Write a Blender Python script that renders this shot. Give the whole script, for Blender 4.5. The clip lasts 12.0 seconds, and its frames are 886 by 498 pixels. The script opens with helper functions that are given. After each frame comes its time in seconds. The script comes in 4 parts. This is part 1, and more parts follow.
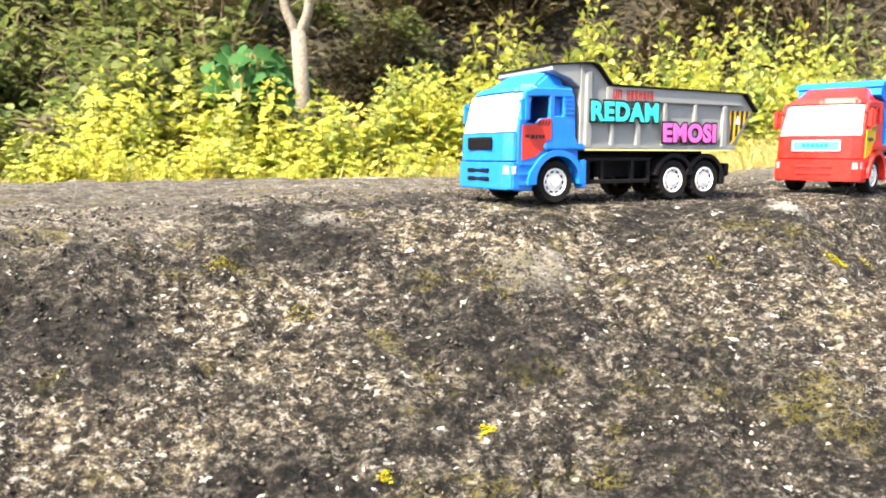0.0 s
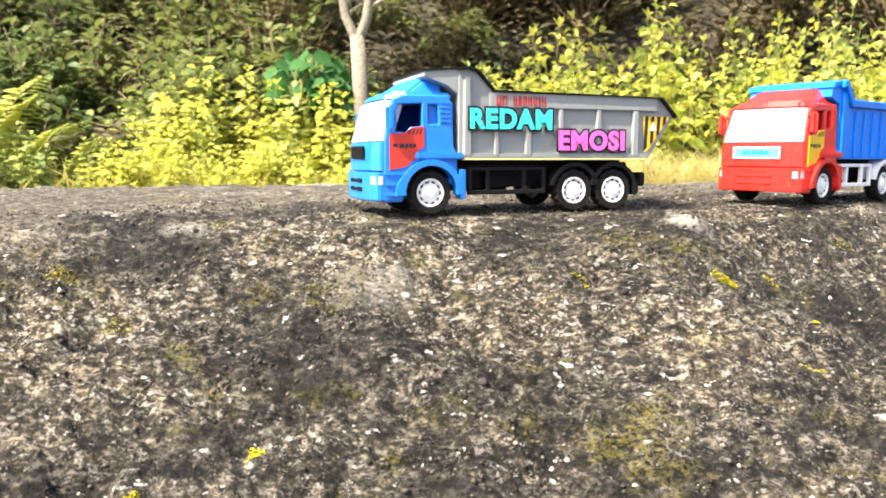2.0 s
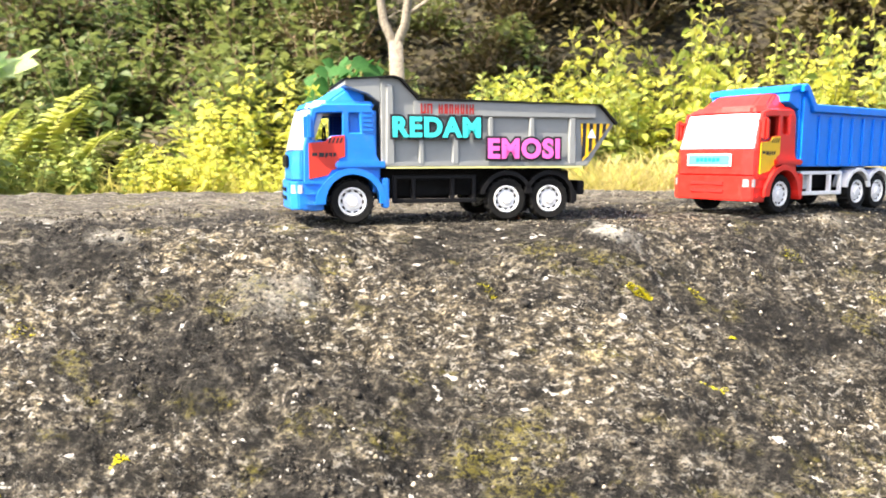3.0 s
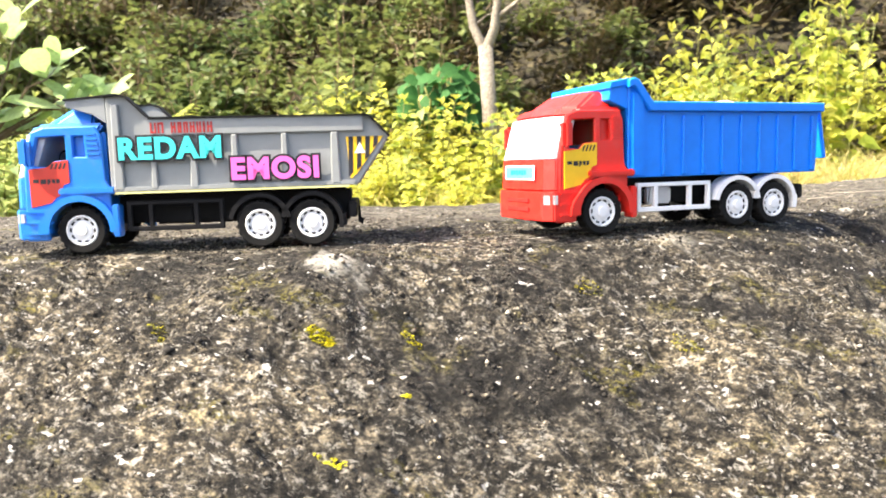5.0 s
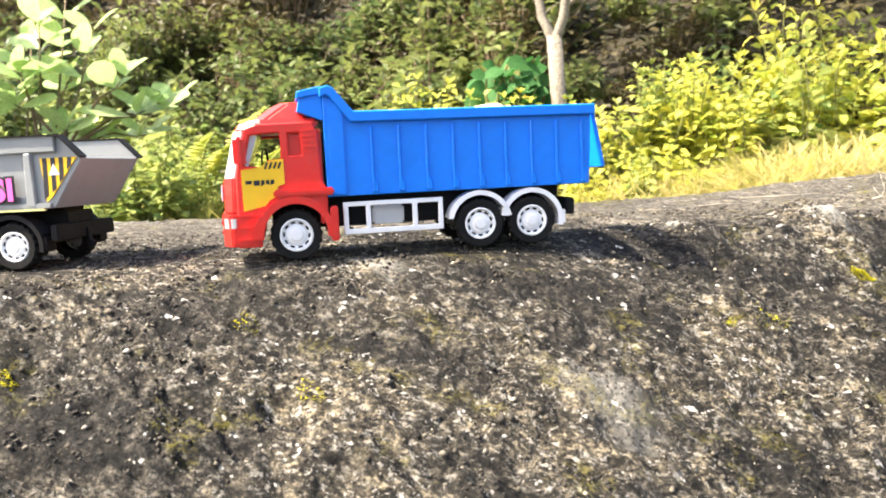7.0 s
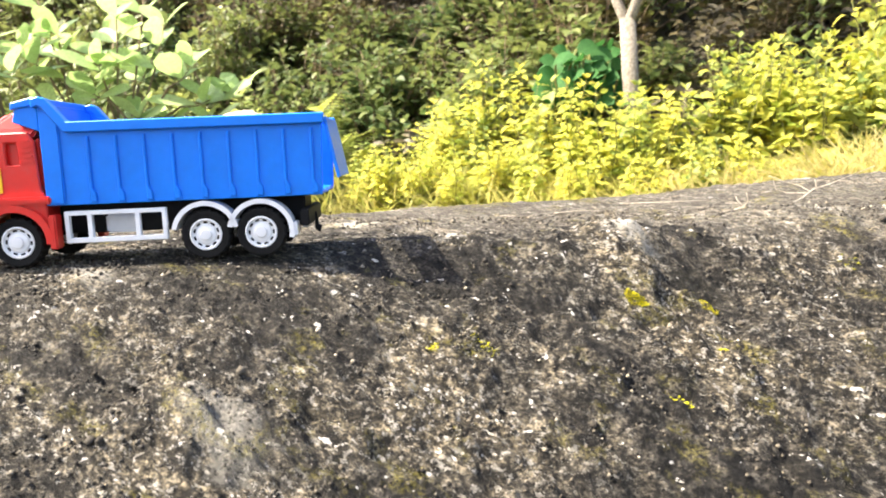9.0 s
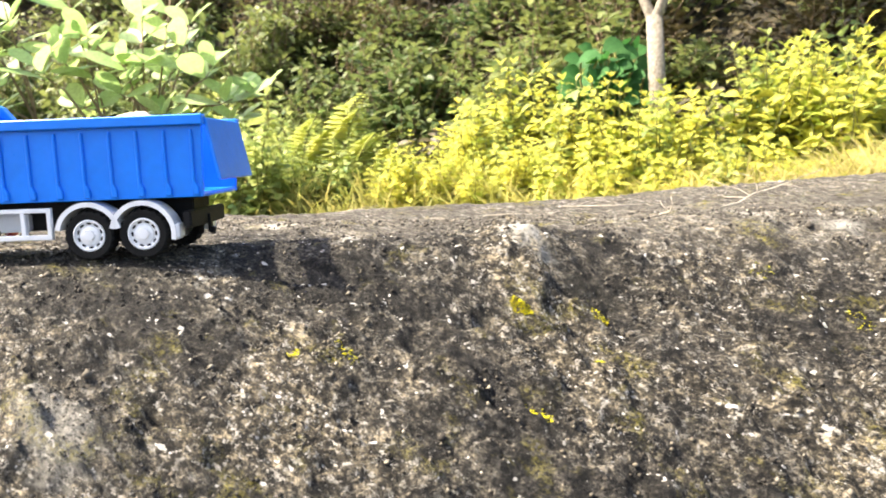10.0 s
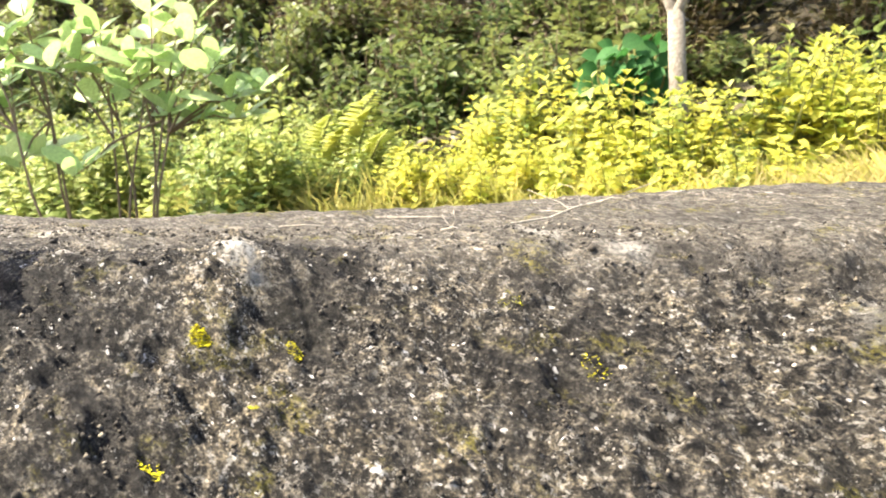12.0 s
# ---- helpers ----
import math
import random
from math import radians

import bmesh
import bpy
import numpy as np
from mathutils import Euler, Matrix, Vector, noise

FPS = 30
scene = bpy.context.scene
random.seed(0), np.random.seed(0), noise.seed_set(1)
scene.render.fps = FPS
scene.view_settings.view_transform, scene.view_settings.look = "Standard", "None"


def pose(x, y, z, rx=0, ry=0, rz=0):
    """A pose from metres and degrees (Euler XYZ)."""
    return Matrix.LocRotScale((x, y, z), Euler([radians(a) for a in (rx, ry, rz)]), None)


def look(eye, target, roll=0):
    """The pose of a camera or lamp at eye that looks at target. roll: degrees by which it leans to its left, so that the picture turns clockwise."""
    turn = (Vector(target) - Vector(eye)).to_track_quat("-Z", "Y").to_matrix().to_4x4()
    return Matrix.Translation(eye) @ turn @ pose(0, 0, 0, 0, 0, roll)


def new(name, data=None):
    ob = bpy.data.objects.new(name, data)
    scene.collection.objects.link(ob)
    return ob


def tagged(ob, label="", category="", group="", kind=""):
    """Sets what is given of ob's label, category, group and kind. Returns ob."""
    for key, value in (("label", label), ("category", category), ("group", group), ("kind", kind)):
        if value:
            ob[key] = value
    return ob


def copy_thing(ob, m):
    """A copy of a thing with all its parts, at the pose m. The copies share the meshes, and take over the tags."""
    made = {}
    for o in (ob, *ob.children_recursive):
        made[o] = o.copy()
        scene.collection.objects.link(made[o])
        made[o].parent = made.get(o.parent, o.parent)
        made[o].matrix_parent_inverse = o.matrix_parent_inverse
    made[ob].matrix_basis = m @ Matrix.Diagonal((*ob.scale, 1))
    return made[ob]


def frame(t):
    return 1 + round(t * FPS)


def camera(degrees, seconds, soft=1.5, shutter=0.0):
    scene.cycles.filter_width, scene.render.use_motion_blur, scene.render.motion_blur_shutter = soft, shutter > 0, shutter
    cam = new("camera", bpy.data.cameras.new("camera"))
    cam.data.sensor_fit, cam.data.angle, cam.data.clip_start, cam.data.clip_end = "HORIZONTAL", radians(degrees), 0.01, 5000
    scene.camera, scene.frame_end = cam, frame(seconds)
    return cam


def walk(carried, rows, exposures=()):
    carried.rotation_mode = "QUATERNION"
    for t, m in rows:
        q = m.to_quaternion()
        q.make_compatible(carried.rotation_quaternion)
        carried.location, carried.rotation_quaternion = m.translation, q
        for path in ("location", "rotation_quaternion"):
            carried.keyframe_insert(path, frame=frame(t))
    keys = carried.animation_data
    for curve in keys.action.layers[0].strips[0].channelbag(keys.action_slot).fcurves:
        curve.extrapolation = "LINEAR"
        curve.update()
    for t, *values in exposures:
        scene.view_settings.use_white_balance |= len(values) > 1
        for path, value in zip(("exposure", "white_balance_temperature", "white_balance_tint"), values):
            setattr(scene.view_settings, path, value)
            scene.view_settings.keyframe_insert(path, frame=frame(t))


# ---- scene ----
cam = camera(61.7, 12.0, soft=1.8)
cam.data.dof.use_dof, cam.data.dof.focus_distance, cam.data.dof.aperture_fstop = True, 0.80, 14.0
ROWS = [
    (0.0, -0.134, 0.034, 0.045, -3.534, -6.443, -0.685),
    (0.5, -0.089, 0.039, 0.048, -2.051, -6.466, -0.786),
    (1.0, -0.039, 0.039, 0.047, -0.447, -6.502, -0.988),
    (1.5, 0.027, 0.045, 0.051, 0.882, -6.482, -0.734),
    (2.0, 0.1, 0.061, 0.051, 3.208, -6.223, -0.672),
    (2.5, 0.164, 0.067, 0.051, 5.349, -5.888, -0.278),
    (3.0, 0.242, 0.08, 0.054, 7.538, -5.846, -0.722),
    (5.0, 0.624, 0.27, 0.061, 18.966, -5.275, -2.176),
    (5.5, 0.718, 0.313, 0.063, 21.261, -5.226, -2.919),
    (6.0, 0.808, 0.371, 0.062, 23.921, -5.137, -3.07),
    (6.5, 0.886, 0.449, 0.063, 26.661, -5.325, -3.506),
    (7.0, 0.979, 0.504, 0.067, 28.708, -5.373, -3.22),
    (9.0, 1.279, 0.731, 0.074, 37.742, -6.155, -2.695),
    (9.5, 1.352, 0.779, 0.07, 39.458, -6.22, -2.603),
    (10.0, 1.388, 0.841, 0.071, 41.13, -6.103, -2.44),
    (10.5, 1.405, 0.909, 0.072, 42.582, -6.03, -2.123),
    (11.0, 1.434, 0.969, 0.073, 43.711, -6.146, -1.81),
    (11.5, 1.479, 1.037, 0.073, 44.787, -6.247, -1.783),
    (12.0, 1.552, 1.128, 0.071, 45.45, -6.175, -1.64),
]
walk(cam, [(t, pose(x, y, z, 90 + pitch, 0, yaw) @ pose(0, 0, 0, 0, 0, roll)) for t, x, y, z, yaw, pitch, roll in ROWS],
     [(0.0, 1.75, 6800, 12), (3.0, 1.80, 6800, 12), (6.0, 1.96, 6800, 12), (12.0, 1.92, 6800, 12)])

# ---- daylight: a clear sky and a high sun on the left, towards the near side ----
SUN_ELEVATION, SUN_AZIMUTH = 53.0, 222.0  # azimuth: degrees from +x, towards +y
world = bpy.data.worlds.new("sky")
scene.world = world
world.use_nodes = True
sky = world.node_tree.nodes.new("ShaderNodeTexSky")
sky.sky_type, sky.sun_disc = "NISHITA", False
sky.sun_elevation, sky.sun_rotation = radians(SUN_ELEVATION), radians(90 - SUN_AZIMUTH)
sky.air_density, sky.dust_density, sky.ozone_density = 0.9, 3.5, 0.4
world.node_tree.links.new(sky.outputs[0], world.node_tree.nodes["Background"].inputs[0])
world.node_tree.nodes["Background"].inputs[1].default_value = 0.15
sun_way = Vector((math.cos(radians(SUN_AZIMUTH)) * math.cos(radians(SUN_ELEVATION)), math.sin(radians(SUN_AZIMUTH)) * math.cos(radians(SUN_ELEVATION)), math.sin(radians(SUN_ELEVATION))))
sun = new("sun", bpy.data.lights.new("sun", "SUN"))
sun.data.energy, sun.data.angle, sun.data.color = 5.0, radians(0.6), (1.0, 0.92, 0.76)
sun.matrix_world = look(sun_way * 20, (0, 0, 0))


# ---- materials ----
def nodes_of(name):
    m = bpy.data.materials.new(name)
    m.use_nodes = True
    t = m.node_tree
    return m, t, t.nodes, t.nodes["Principled BSDF"]


def add(t, kind, **inputs):
    n = t.nodes.new(kind)
    for key, v in inputs.items():
        n.inputs[key.replace("_", " ")].default_value = v
    return n


def ramp(t, source, stops):
    n = t.nodes.new("ShaderNodeValToRGB")
    while len(n.color_ramp.elements) < len(stops):
        n.color_ramp.elements.new(0.5)
    for e, (at, c) in zip(n.color_ramp.elements, stops):
        e.position, e.color = at, (*c, 1) if len(c) == 3 else c
    t.links.new(source, n.inputs[0])
    return n.outputs[0]


def mix(t, fac, a, b, how="MIX"):
    n = t.nodes.new("ShaderNodeMix")
    n.data_type, n.blend_type = "RGBA", how
    for k, v in ((0, fac), (6, a), (7, b)):
        if hasattr(v, "links"):
            t.links.new(v, n.inputs[k])
        else:
            n.inputs[k].default_value = (*v, 1) if isinstance(v, tuple) else v
    return n.outputs[2]


def noise_out(t, scale, detail=4.0, rough=0.55, vector=None, kind="ShaderNodeTexNoise"):
    n = t.nodes.new(kind)
    n.inputs["Scale"].default_value = scale
    if kind == "ShaderNodeTexNoise":
        n.inputs["Detail"].default_value, n.inputs["Roughness"].default_value = detail, rough
    if vector:
        t.links.new(vector, n.inputs["Vector"])
    return n.outputs[0]


def place(t):
    return t.nodes.new("ShaderNodeNewGeometry").outputs["Position"]


def bump(t, bsdf, height, strength, distance, before=None):
    n = add(t, "ShaderNodeBump", Strength=strength, Distance=distance)
    t.links.new(height, n.inputs["Height"])
    if before:
        t.links.new(before, n.inputs["Normal"])
    if bsdf:
        t.links.new(n.outputs[0], bsdf.inputs["Normal"])
    return n.outputs[0]


# The boulder's top is made of three stretches that run into one another. Each is laid out in a plan of its own:
# the plan's origin, where that lies on the boulder, its turn, rise and fall, the way that the stretch runs and its shift aside
STRETCHES = (
    (-0.0164, 0.0202, -0.0390, 0.0390, -1.87, -0.0029, -0.0264, -0.45, 0.00),
    (-0.1525, 0.0548, 0.8080, 0.3710, 12.17, -0.0185, -0.0129, 23.92, 0.00),
    (-0.2372, 0.0372, 1.4790, 1.0370, 24.96, -0.0189, -0.0066, 44.79, 0.15),
)


def onto(k, x, y):
    """A place in the plan of stretch k as x and y on the boulder."""
    ox, oy, px, py, turn = STRETCHES[k][:5]
    c, s = math.cos(radians(turn)), math.sin(radians(turn))
    return px + c * (x - ox) - s * (y - oy), py + s * (x - ox) + c * (y - oy)


def shares(x, y):
    """How far each stretch makes up the boulder at x, y."""
    x, y = np.asarray(x, float), np.asarray(y, float)
    out = []
    for _, _, px, py, _, _, _, way, aside in STRETCHES:
        c, s = math.cos(radians(way)), math.sin(radians(way))
        out.append(-((c * (x - px) + s * (y - py) + aside) / 0.3) ** 2)
    top = np.maximum(np.maximum(out[0], out[1]), out[2])
    out = [np.exp(q - top) for q in out]
    return [q / (out[0] + out[1] + out[2]) for q in out]


def laid(spots):
    """Spots (x, y, ...) of the plan, on each stretch that they belong to."""
    return [(*onto(k, q[0], q[1]), *q[2:]) for q in spots for k in range(3) if float(shares(*onto(k, q[0], q[1]))[k]) > 0.38]


BLEACHED = ((-0.53, 0.638, 0.045, 0.9), (-0.95, 0.755, 0.085, 1.0), (-0.86, 0.745, 0.075, 1.0), (-1.05, 0.77, 0.06, 0.9), (-0.71, 0.61, 0.035, 0.6), (-0.30, 0.81, 0.05, 0.45), (-0.21, 0.785, 0.045, 0.5), (-0.44, 0.80, 0.035, 0.5), (0.0, 0.715, 0.07, 0.4), (-0.22, 1.37, 0.12, 0.95), (-0.10, 1.38, 0.08, 0.8), (-0.72, 1.31, 0.08, 0.9), (-0.50, 1.34, 0.08, 0.8), (0.35, 1.40, 0.09, 0.7))
# hollows darkened in colour for their shade, along with some black algae
HOLLOW_SHADE_ALGAE = ((-0.465, 0.622, 0.055, 0.85), (0.024, 0.77, 0.035, 0.7), (-0.87, 0.50, 0.07, 0.85), (-0.31, 0.70, 0.05, 0.45), (-0.30, 0.83, 0.03, 0.6), (-0.05, 0.60, 0.06, 0.5))


def rock_material():
    m, t, n, b = nodes_of("weathered_rock")
    spot = place(t)
    flat = n.new("ShaderNodeVectorMath")
    flat.operation = "MULTIPLY"
    flat.inputs[1].default_value = (0.75, 1.25, 1.25)
    t.links.new(spot, flat.inputs[0])
    at = flat.outputs[0]
    broad = noise_out(t, 7, 5, 0.6, at)
    mid = noise_out(t, 58, 6, 0.72, at)
    fine = noise_out(t, 225, 5, 0.8, at)
    grain = noise_out(t, 420, 3, 0.65, at)
    flecks = noise_out(t, 122, 8, 0.82, at)
    chips = noise_out(t, 78, 4, 0.6, at)
    c = ramp(t, mid, [(0.39, (0.005, 0.0045, 0.004)), (0.50, (0.042, 0.038, 0.032)), (0.61, (0.150, 0.136, 0.113))])
    c = mix(t, 0.9, c, ramp(t, fine, [(0.42, (0.06, 0.06, 0.06)), (0.50, (0.72, 0.71, 0.70)), (0.585, (2.4, 2.35, 2.2))]), "MULTIPLY")
    c = mix(t, 0.8, c, ramp(t, broad, [(0.38, (0.26, 0.26, 0.28)), (0.50, (0.85, 0.83, 0.79)), (0.62, (1.9, 1.78, 1.5))]), "MULTIPLY")
    # pale crusts of lichen, thicker where the broad noise is high
    crust = ramp(t, flecks, [(0.55, (0, 0, 0)), (0.575, (1, 1, 1))])
    patch = ramp(t, broad, [(0.40, (0.06, 0.06, 0.06)), (0.60, (1, 1, 1))])
    c = mix(t, mix(t, 1.0, crust, patch, "MULTIPLY"), c, (0.47, 0.445, 0.395))
    speck = ramp(t, chips, [(0.65, (0, 0, 0)), (0.69, (0.95, 0.95, 0.95))])
    c = mix(t, speck, c, (0.72, 0.70, 0.66))
    # the level shelf behind the crest is worn smoother, grey-brown with long pale streaks
    behind = n.new("ShaderNodeVectorMath")
    behind.operation = "DOT_PRODUCT"
    behind.inputs[1].default_value = (-0.5105, 0.8599, 0)
    t.links.new(spot, behind.inputs[0])
    wavy = n.new("ShaderNodeMath")
    wavy.operation = "MULTIPLY_ADD"
    t.links.new(broad, wavy.inputs[0])
    wavy.inputs[1].default_value = 0.25
    t.links.new(behind.outputs["Value"], wavy.inputs[2])
    streak = n.new("ShaderNodeMapping")
    streak.inputs["Rotation"].default_value = (0, 0, radians(-25))
    streak.inputs["Scale"].default_value = (0.25, 1.6, 1)
    t.links.new(spot, streak.inputs["Vector"])
    worn = ramp(t, noise_out(t, 70, 6, 0.75, streak.outputs[0]), [(0.36, (0.07, 0.062, 0.05)), (0.52, (0.19, 0.17, 0.14)), (0.66, (0.36, 0.34, 0.30))])
    worn = mix(t, 0.8, worn, ramp(t, fine, [(0.40, (0.4, 0.4, 0.4)), (0.5, (1.0, 1.0, 1.0)), (0.6, (1.5, 1.5, 1.45))]), "MULTIPLY")
    c = mix(t, ramp(t, wavy.outputs[0], [(0.93, (0, 0, 0)), (1.06, (0.5, 0.5, 0.5))]), c, worn)
    # bleached, crusted knobs; hollows tinted near-black for their shade, with algae
    for x, y, r, strong, tint in [(*q, (0.70, 0.67, 0.60)) for q in laid(BLEACHED)] + [(*q, (0.014, 0.013, 0.008)) for q in laid(HOLLOW_SHADE_ALGAE)]:
        d = n.new("ShaderNodeVectorMath")
        d.operation = "DISTANCE"
        flat = n.new("ShaderNodeMapping")
        flat.vector_type = "TEXTURE"
        flat.inputs["Location"].default_value = (x, y, 0)
        flat.inputs["Rotation"].default_value = (0, 0, radians(12))
        flat.inputs["Scale"].default_value = (1, 1 / 1.8, 10000)
        t.links.new(spot, flat.inputs["Vector"])
        t.links.new(flat.outputs[0], d.inputs[0])
        d.inputs[1].default_value = (0, 0, 0)
        s = n.new("ShaderNodeMath")
        s.operation = "MULTIPLY_ADD"
        t.links.new(mid, s.inputs[0])
        t.links.new(d.outputs["Value"], s.inputs[2])
        s.inputs[1].default_value = 1.6 * r
        white = ramp(t, s.outputs[0], [(0.0, (strong,) * 3), (1.0 * r, (strong * 0.8,) * 3), (1.5 * r, (0, 0, 0))])
        c = mix(t, mix(t, 1.0, white, ramp(t, fine, [(0.40, (0.15, 0.15, 0.15)), (0.48, (1, 1, 1))]), "MULTIPLY"), c, tint)
    # a thin film of moss
    film = ramp(t, noise_out(t, 15, 4, 0.65, at), [(0.56, (0, 0, 0)), (0.68, (0.75, 0.75, 0.75))])
    c = mix(t, mix(t, 1.0, film, ramp(t, fine, [(0.46, (0, 0, 0)), (0.56, (1, 1, 1))]), "MULTIPLY"), c, (0.20, 0.175, 0.02))
    t.links.new(c, b.inputs["Base Color"])
    b.inputs["Roughness"].default_value = 0.85
    b.inputs["Specular IOR Level"].default_value = 0.3
    first = bump(t, None, fine, 1.0, 0.009)
    bump(t, b, grain, 0.8, 0.002, first)
    return m


def plain(name, colour, rough=0.35, spread=0.06, metal=0.0, coat=0.0, dust=0.0, gloss=0.5):
    """Moulded plastic, paint or print: a faint mottle, fine scratches and a little dust."""
    m, t, n, b = nodes_of(name)
    at = n.new("ShaderNodeTexCoord").outputs["Object"]
    low = noise_out(t, 60, 4, 0.6, at)
    c = mix(t, 1.0, colour, ramp(t, low, [(0.3, (1 - spread,) * 3), (0.7, (1 + spread,) * 3)]), "MULTIPLY")
    if dust:
        c = mix(t, ramp(t, noise_out(t, 95, 6, 0.7, at), [(0.5, (0, 0, 0)), (0.75, (dust, dust, dust))]), c, (0.25, 0.22, 0.18))
    t.links.new(c, b.inputs["Base Color"])
    r = n.new("ShaderNodeMapRange")
    r.inputs["To Min"].default_value, r.inputs["To Max"].default_value = rough - 0.08, rough + 0.12
    t.links.new(noise_out(t, 220, 3, 0.6, at), r.inputs["Value"])
    t.links.new(r.outputs[0], b.inputs["Roughness"])
    b.inputs["Specular IOR Level"].default_value = gloss
    b.inputs["Metallic"].default_value, b.inputs["Coat Weight"].default_value = metal, coat
    bump(t, b, noise_out(t, 400, 3, 0.5, at), 0.08, 0.0006)
    return m


def leaf_material(name, young, old, through_light=0.4, rough=0.5):
    """Blades with their own tint, blotches and light shining through."""
    m, t, n, b = nodes_of(name)
    geo = n.new("ShaderNodeNewGeometry")
    info = n.new("ShaderNodeObjectInfo")
    s = n.new("ShaderNodeMath")
    s.operation = "MULTIPLY_ADD"
    s.inputs[1].default_value, s.inputs[2].default_value = 0.55, 0.0
    t.links.new(geo.outputs["Random Per Island"], s.inputs[0])
    s2 = n.new("ShaderNodeMath")
    s2.operation = "MULTIPLY_ADD"
    s2.inputs[1].default_value = 0.45
    t.links.new(info.outputs["Random"], s2.inputs[0])
    t.links.new(s.outputs[0], s2.inputs[2])
    c = ramp(t, s2.outputs[0], [(0.1, old), (0.85, young)])
    c = mix(t, 0.5, c, ramp(t, noise_out(t, 70, 4, 0.6, geo.outputs["Position"]), [(0.35, (0.6, 0.6, 0.5)), (0.65, (1.3, 1.3, 1.2))]), "MULTIPLY")
    t.links.new(c, b.inputs["Base Color"])
    b.inputs["Roughness"].default_value = rough
    b.inputs["Specular IOR Level"].default_value = 0.35
    glow = n.new("ShaderNodeBsdfTranslucent")
    t.links.new(c, glow.inputs["Color"])
    both = n.new("ShaderNodeMixShader")
    both.inputs[0].default_value = through_light
    t.links.new(b.outputs[0], both.inputs[1])
    t.links.new(glow.outputs[0], both.inputs[2])
    t.links.new(both.outputs[0], n["Material Output"].inputs["Surface"])
    return m


def bark_material(name, dark, light, scale=60):
    m, t, n, b = nodes_of(name)
    at = place(t)
    c = ramp(t, noise_out(t, scale, 6, 0.7, at), [(0.35, dark), (0.62, light)])
    c = mix(t, 0.5, c, ramp(t, noise_out(t, scale * 4, 3, 0.6, at), [(0.3, (0.6, 0.6, 0.6)), (0.7, (1.3, 1.3, 1.3))]), "MULTIPLY")
    t.links.new(c, b.inputs["Base Color"])
    b.inputs["Roughness"].default_value = 0.9
    bump(t, b, noise_out(t, scale * 2, 5, 0.6, at), 0.5, 0.003)
    return m


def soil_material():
    m, t, n, b = nodes_of("shade_darkened_soil")
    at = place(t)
    # near-black browns: the tree shade over the bank is put into the colour
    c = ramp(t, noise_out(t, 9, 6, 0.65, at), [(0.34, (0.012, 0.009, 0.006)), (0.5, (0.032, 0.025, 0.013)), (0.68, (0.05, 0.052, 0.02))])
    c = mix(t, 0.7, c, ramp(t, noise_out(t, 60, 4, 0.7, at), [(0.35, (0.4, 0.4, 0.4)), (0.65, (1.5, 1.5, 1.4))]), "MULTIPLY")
    t.links.new(c, b.inputs["Base Color"])
    b.inputs["Roughness"].default_value = 0.95
    bump(t, b, noise_out(t, 30, 6, 0.7, at), 0.9, 0.03)
    return m


ROCK, SOIL = rock_material(), soil_material()
BLUE = plain("sky_blue_plastic", (0.006, 0.18, 0.66), 0.32, dust=0.15)
ROYAL = plain("royal_blue_plastic", (0.0, 0.20, 0.82), 0.3, dust=0.03, gloss=0.3)
RED = plain("red_plastic", (0.66, 0.022, 0.016), 0.32, dust=0.12)
GREY = plain("grey_plastic", (0.245, 0.26, 0.262), 0.42, dust=0.12)
BLACK = plain("black_plastic", (0.005, 0.005, 0.006), 0.6, dust=0.02, gloss=0.2)
RUBBER = plain("tyre_rubber", (0.007, 0.007, 0.007), 0.8, dust=0.05, gloss=0.2)
WHITE = plain("white_plastic", (0.82, 0.82, 0.82), 0.35, dust=0.05)
SCREEN = plain("frosted_white_screen", (0.50, 0.51, 0.56), 0.15)
LAMP = plain("clear_lamp_plastic", (0.36, 0.38, 0.41), 0.15, coat=0.5)
CYAN = plain("cyan_paint", (0.03, 0.66, 0.66), 0.5)
PINK = plain("pink_paint", (0.86, 0.13, 0.50), 0.5)
INK = plain("dark_ink", (0.012, 0.010, 0.014), 0.5)
CRIMSON = plain("crimson_paint", (0.38, 0.018, 0.014), 0.5)
PALE_YELLOW = plain("pale_yellow_tape", (0.72, 0.68, 0.30), 0.4)
STICKER_RED = plain("red_sticker", (0.56, 0.035, 0.02), 0.4)
YELLOW = plain("yellow_sticker", (0.82, 0.50, 0.012), 0.4)
PLATE = plain("light_blue_sticker", (0.08, 0.36, 0.74), 0.4)
WEED = leaf_material("sunlit_weed_leaf", (0.72, 0.66, 0.15), (0.34, 0.43, 0.08), 0.5)
GREEN_WEED = leaf_material("green_weed_leaf", (0.46, 0.49, 0.16), (0.14, 0.23, 0.07), 0.45)
SHRUB = leaf_material("green_shrub_leaf", (0.21, 0.24, 0.075), (0.06, 0.105, 0.042), 0.4)
BROAD = leaf_material("deep_green_leaf", (0.05, 0.17, 0.04), (0.02, 0.085, 0.02), 0.35, 0.75)
WAXY = leaf_material("waxy_pale_leaf", (0.50, 0.60, 0.28), (0.28, 0.46, 0.15), 0.42, 0.45)
FERN = leaf_material("pale_frond_leaf", (0.60, 0.60, 0.20), (0.30, 0.38, 0.08), 0.45)
STRAW = leaf_material("dry_grass_blade", (0.60, 0.52, 0.20), (0.26, 0.32, 0.07), 0.4)
DRY = leaf_material("dead_grass_blade", (0.66, 0.55, 0.30), (0.40, 0.37, 0.15), 0.4)
# withered brown, darkened further to carry the bank's shade
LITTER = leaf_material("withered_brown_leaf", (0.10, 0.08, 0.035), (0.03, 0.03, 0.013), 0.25)
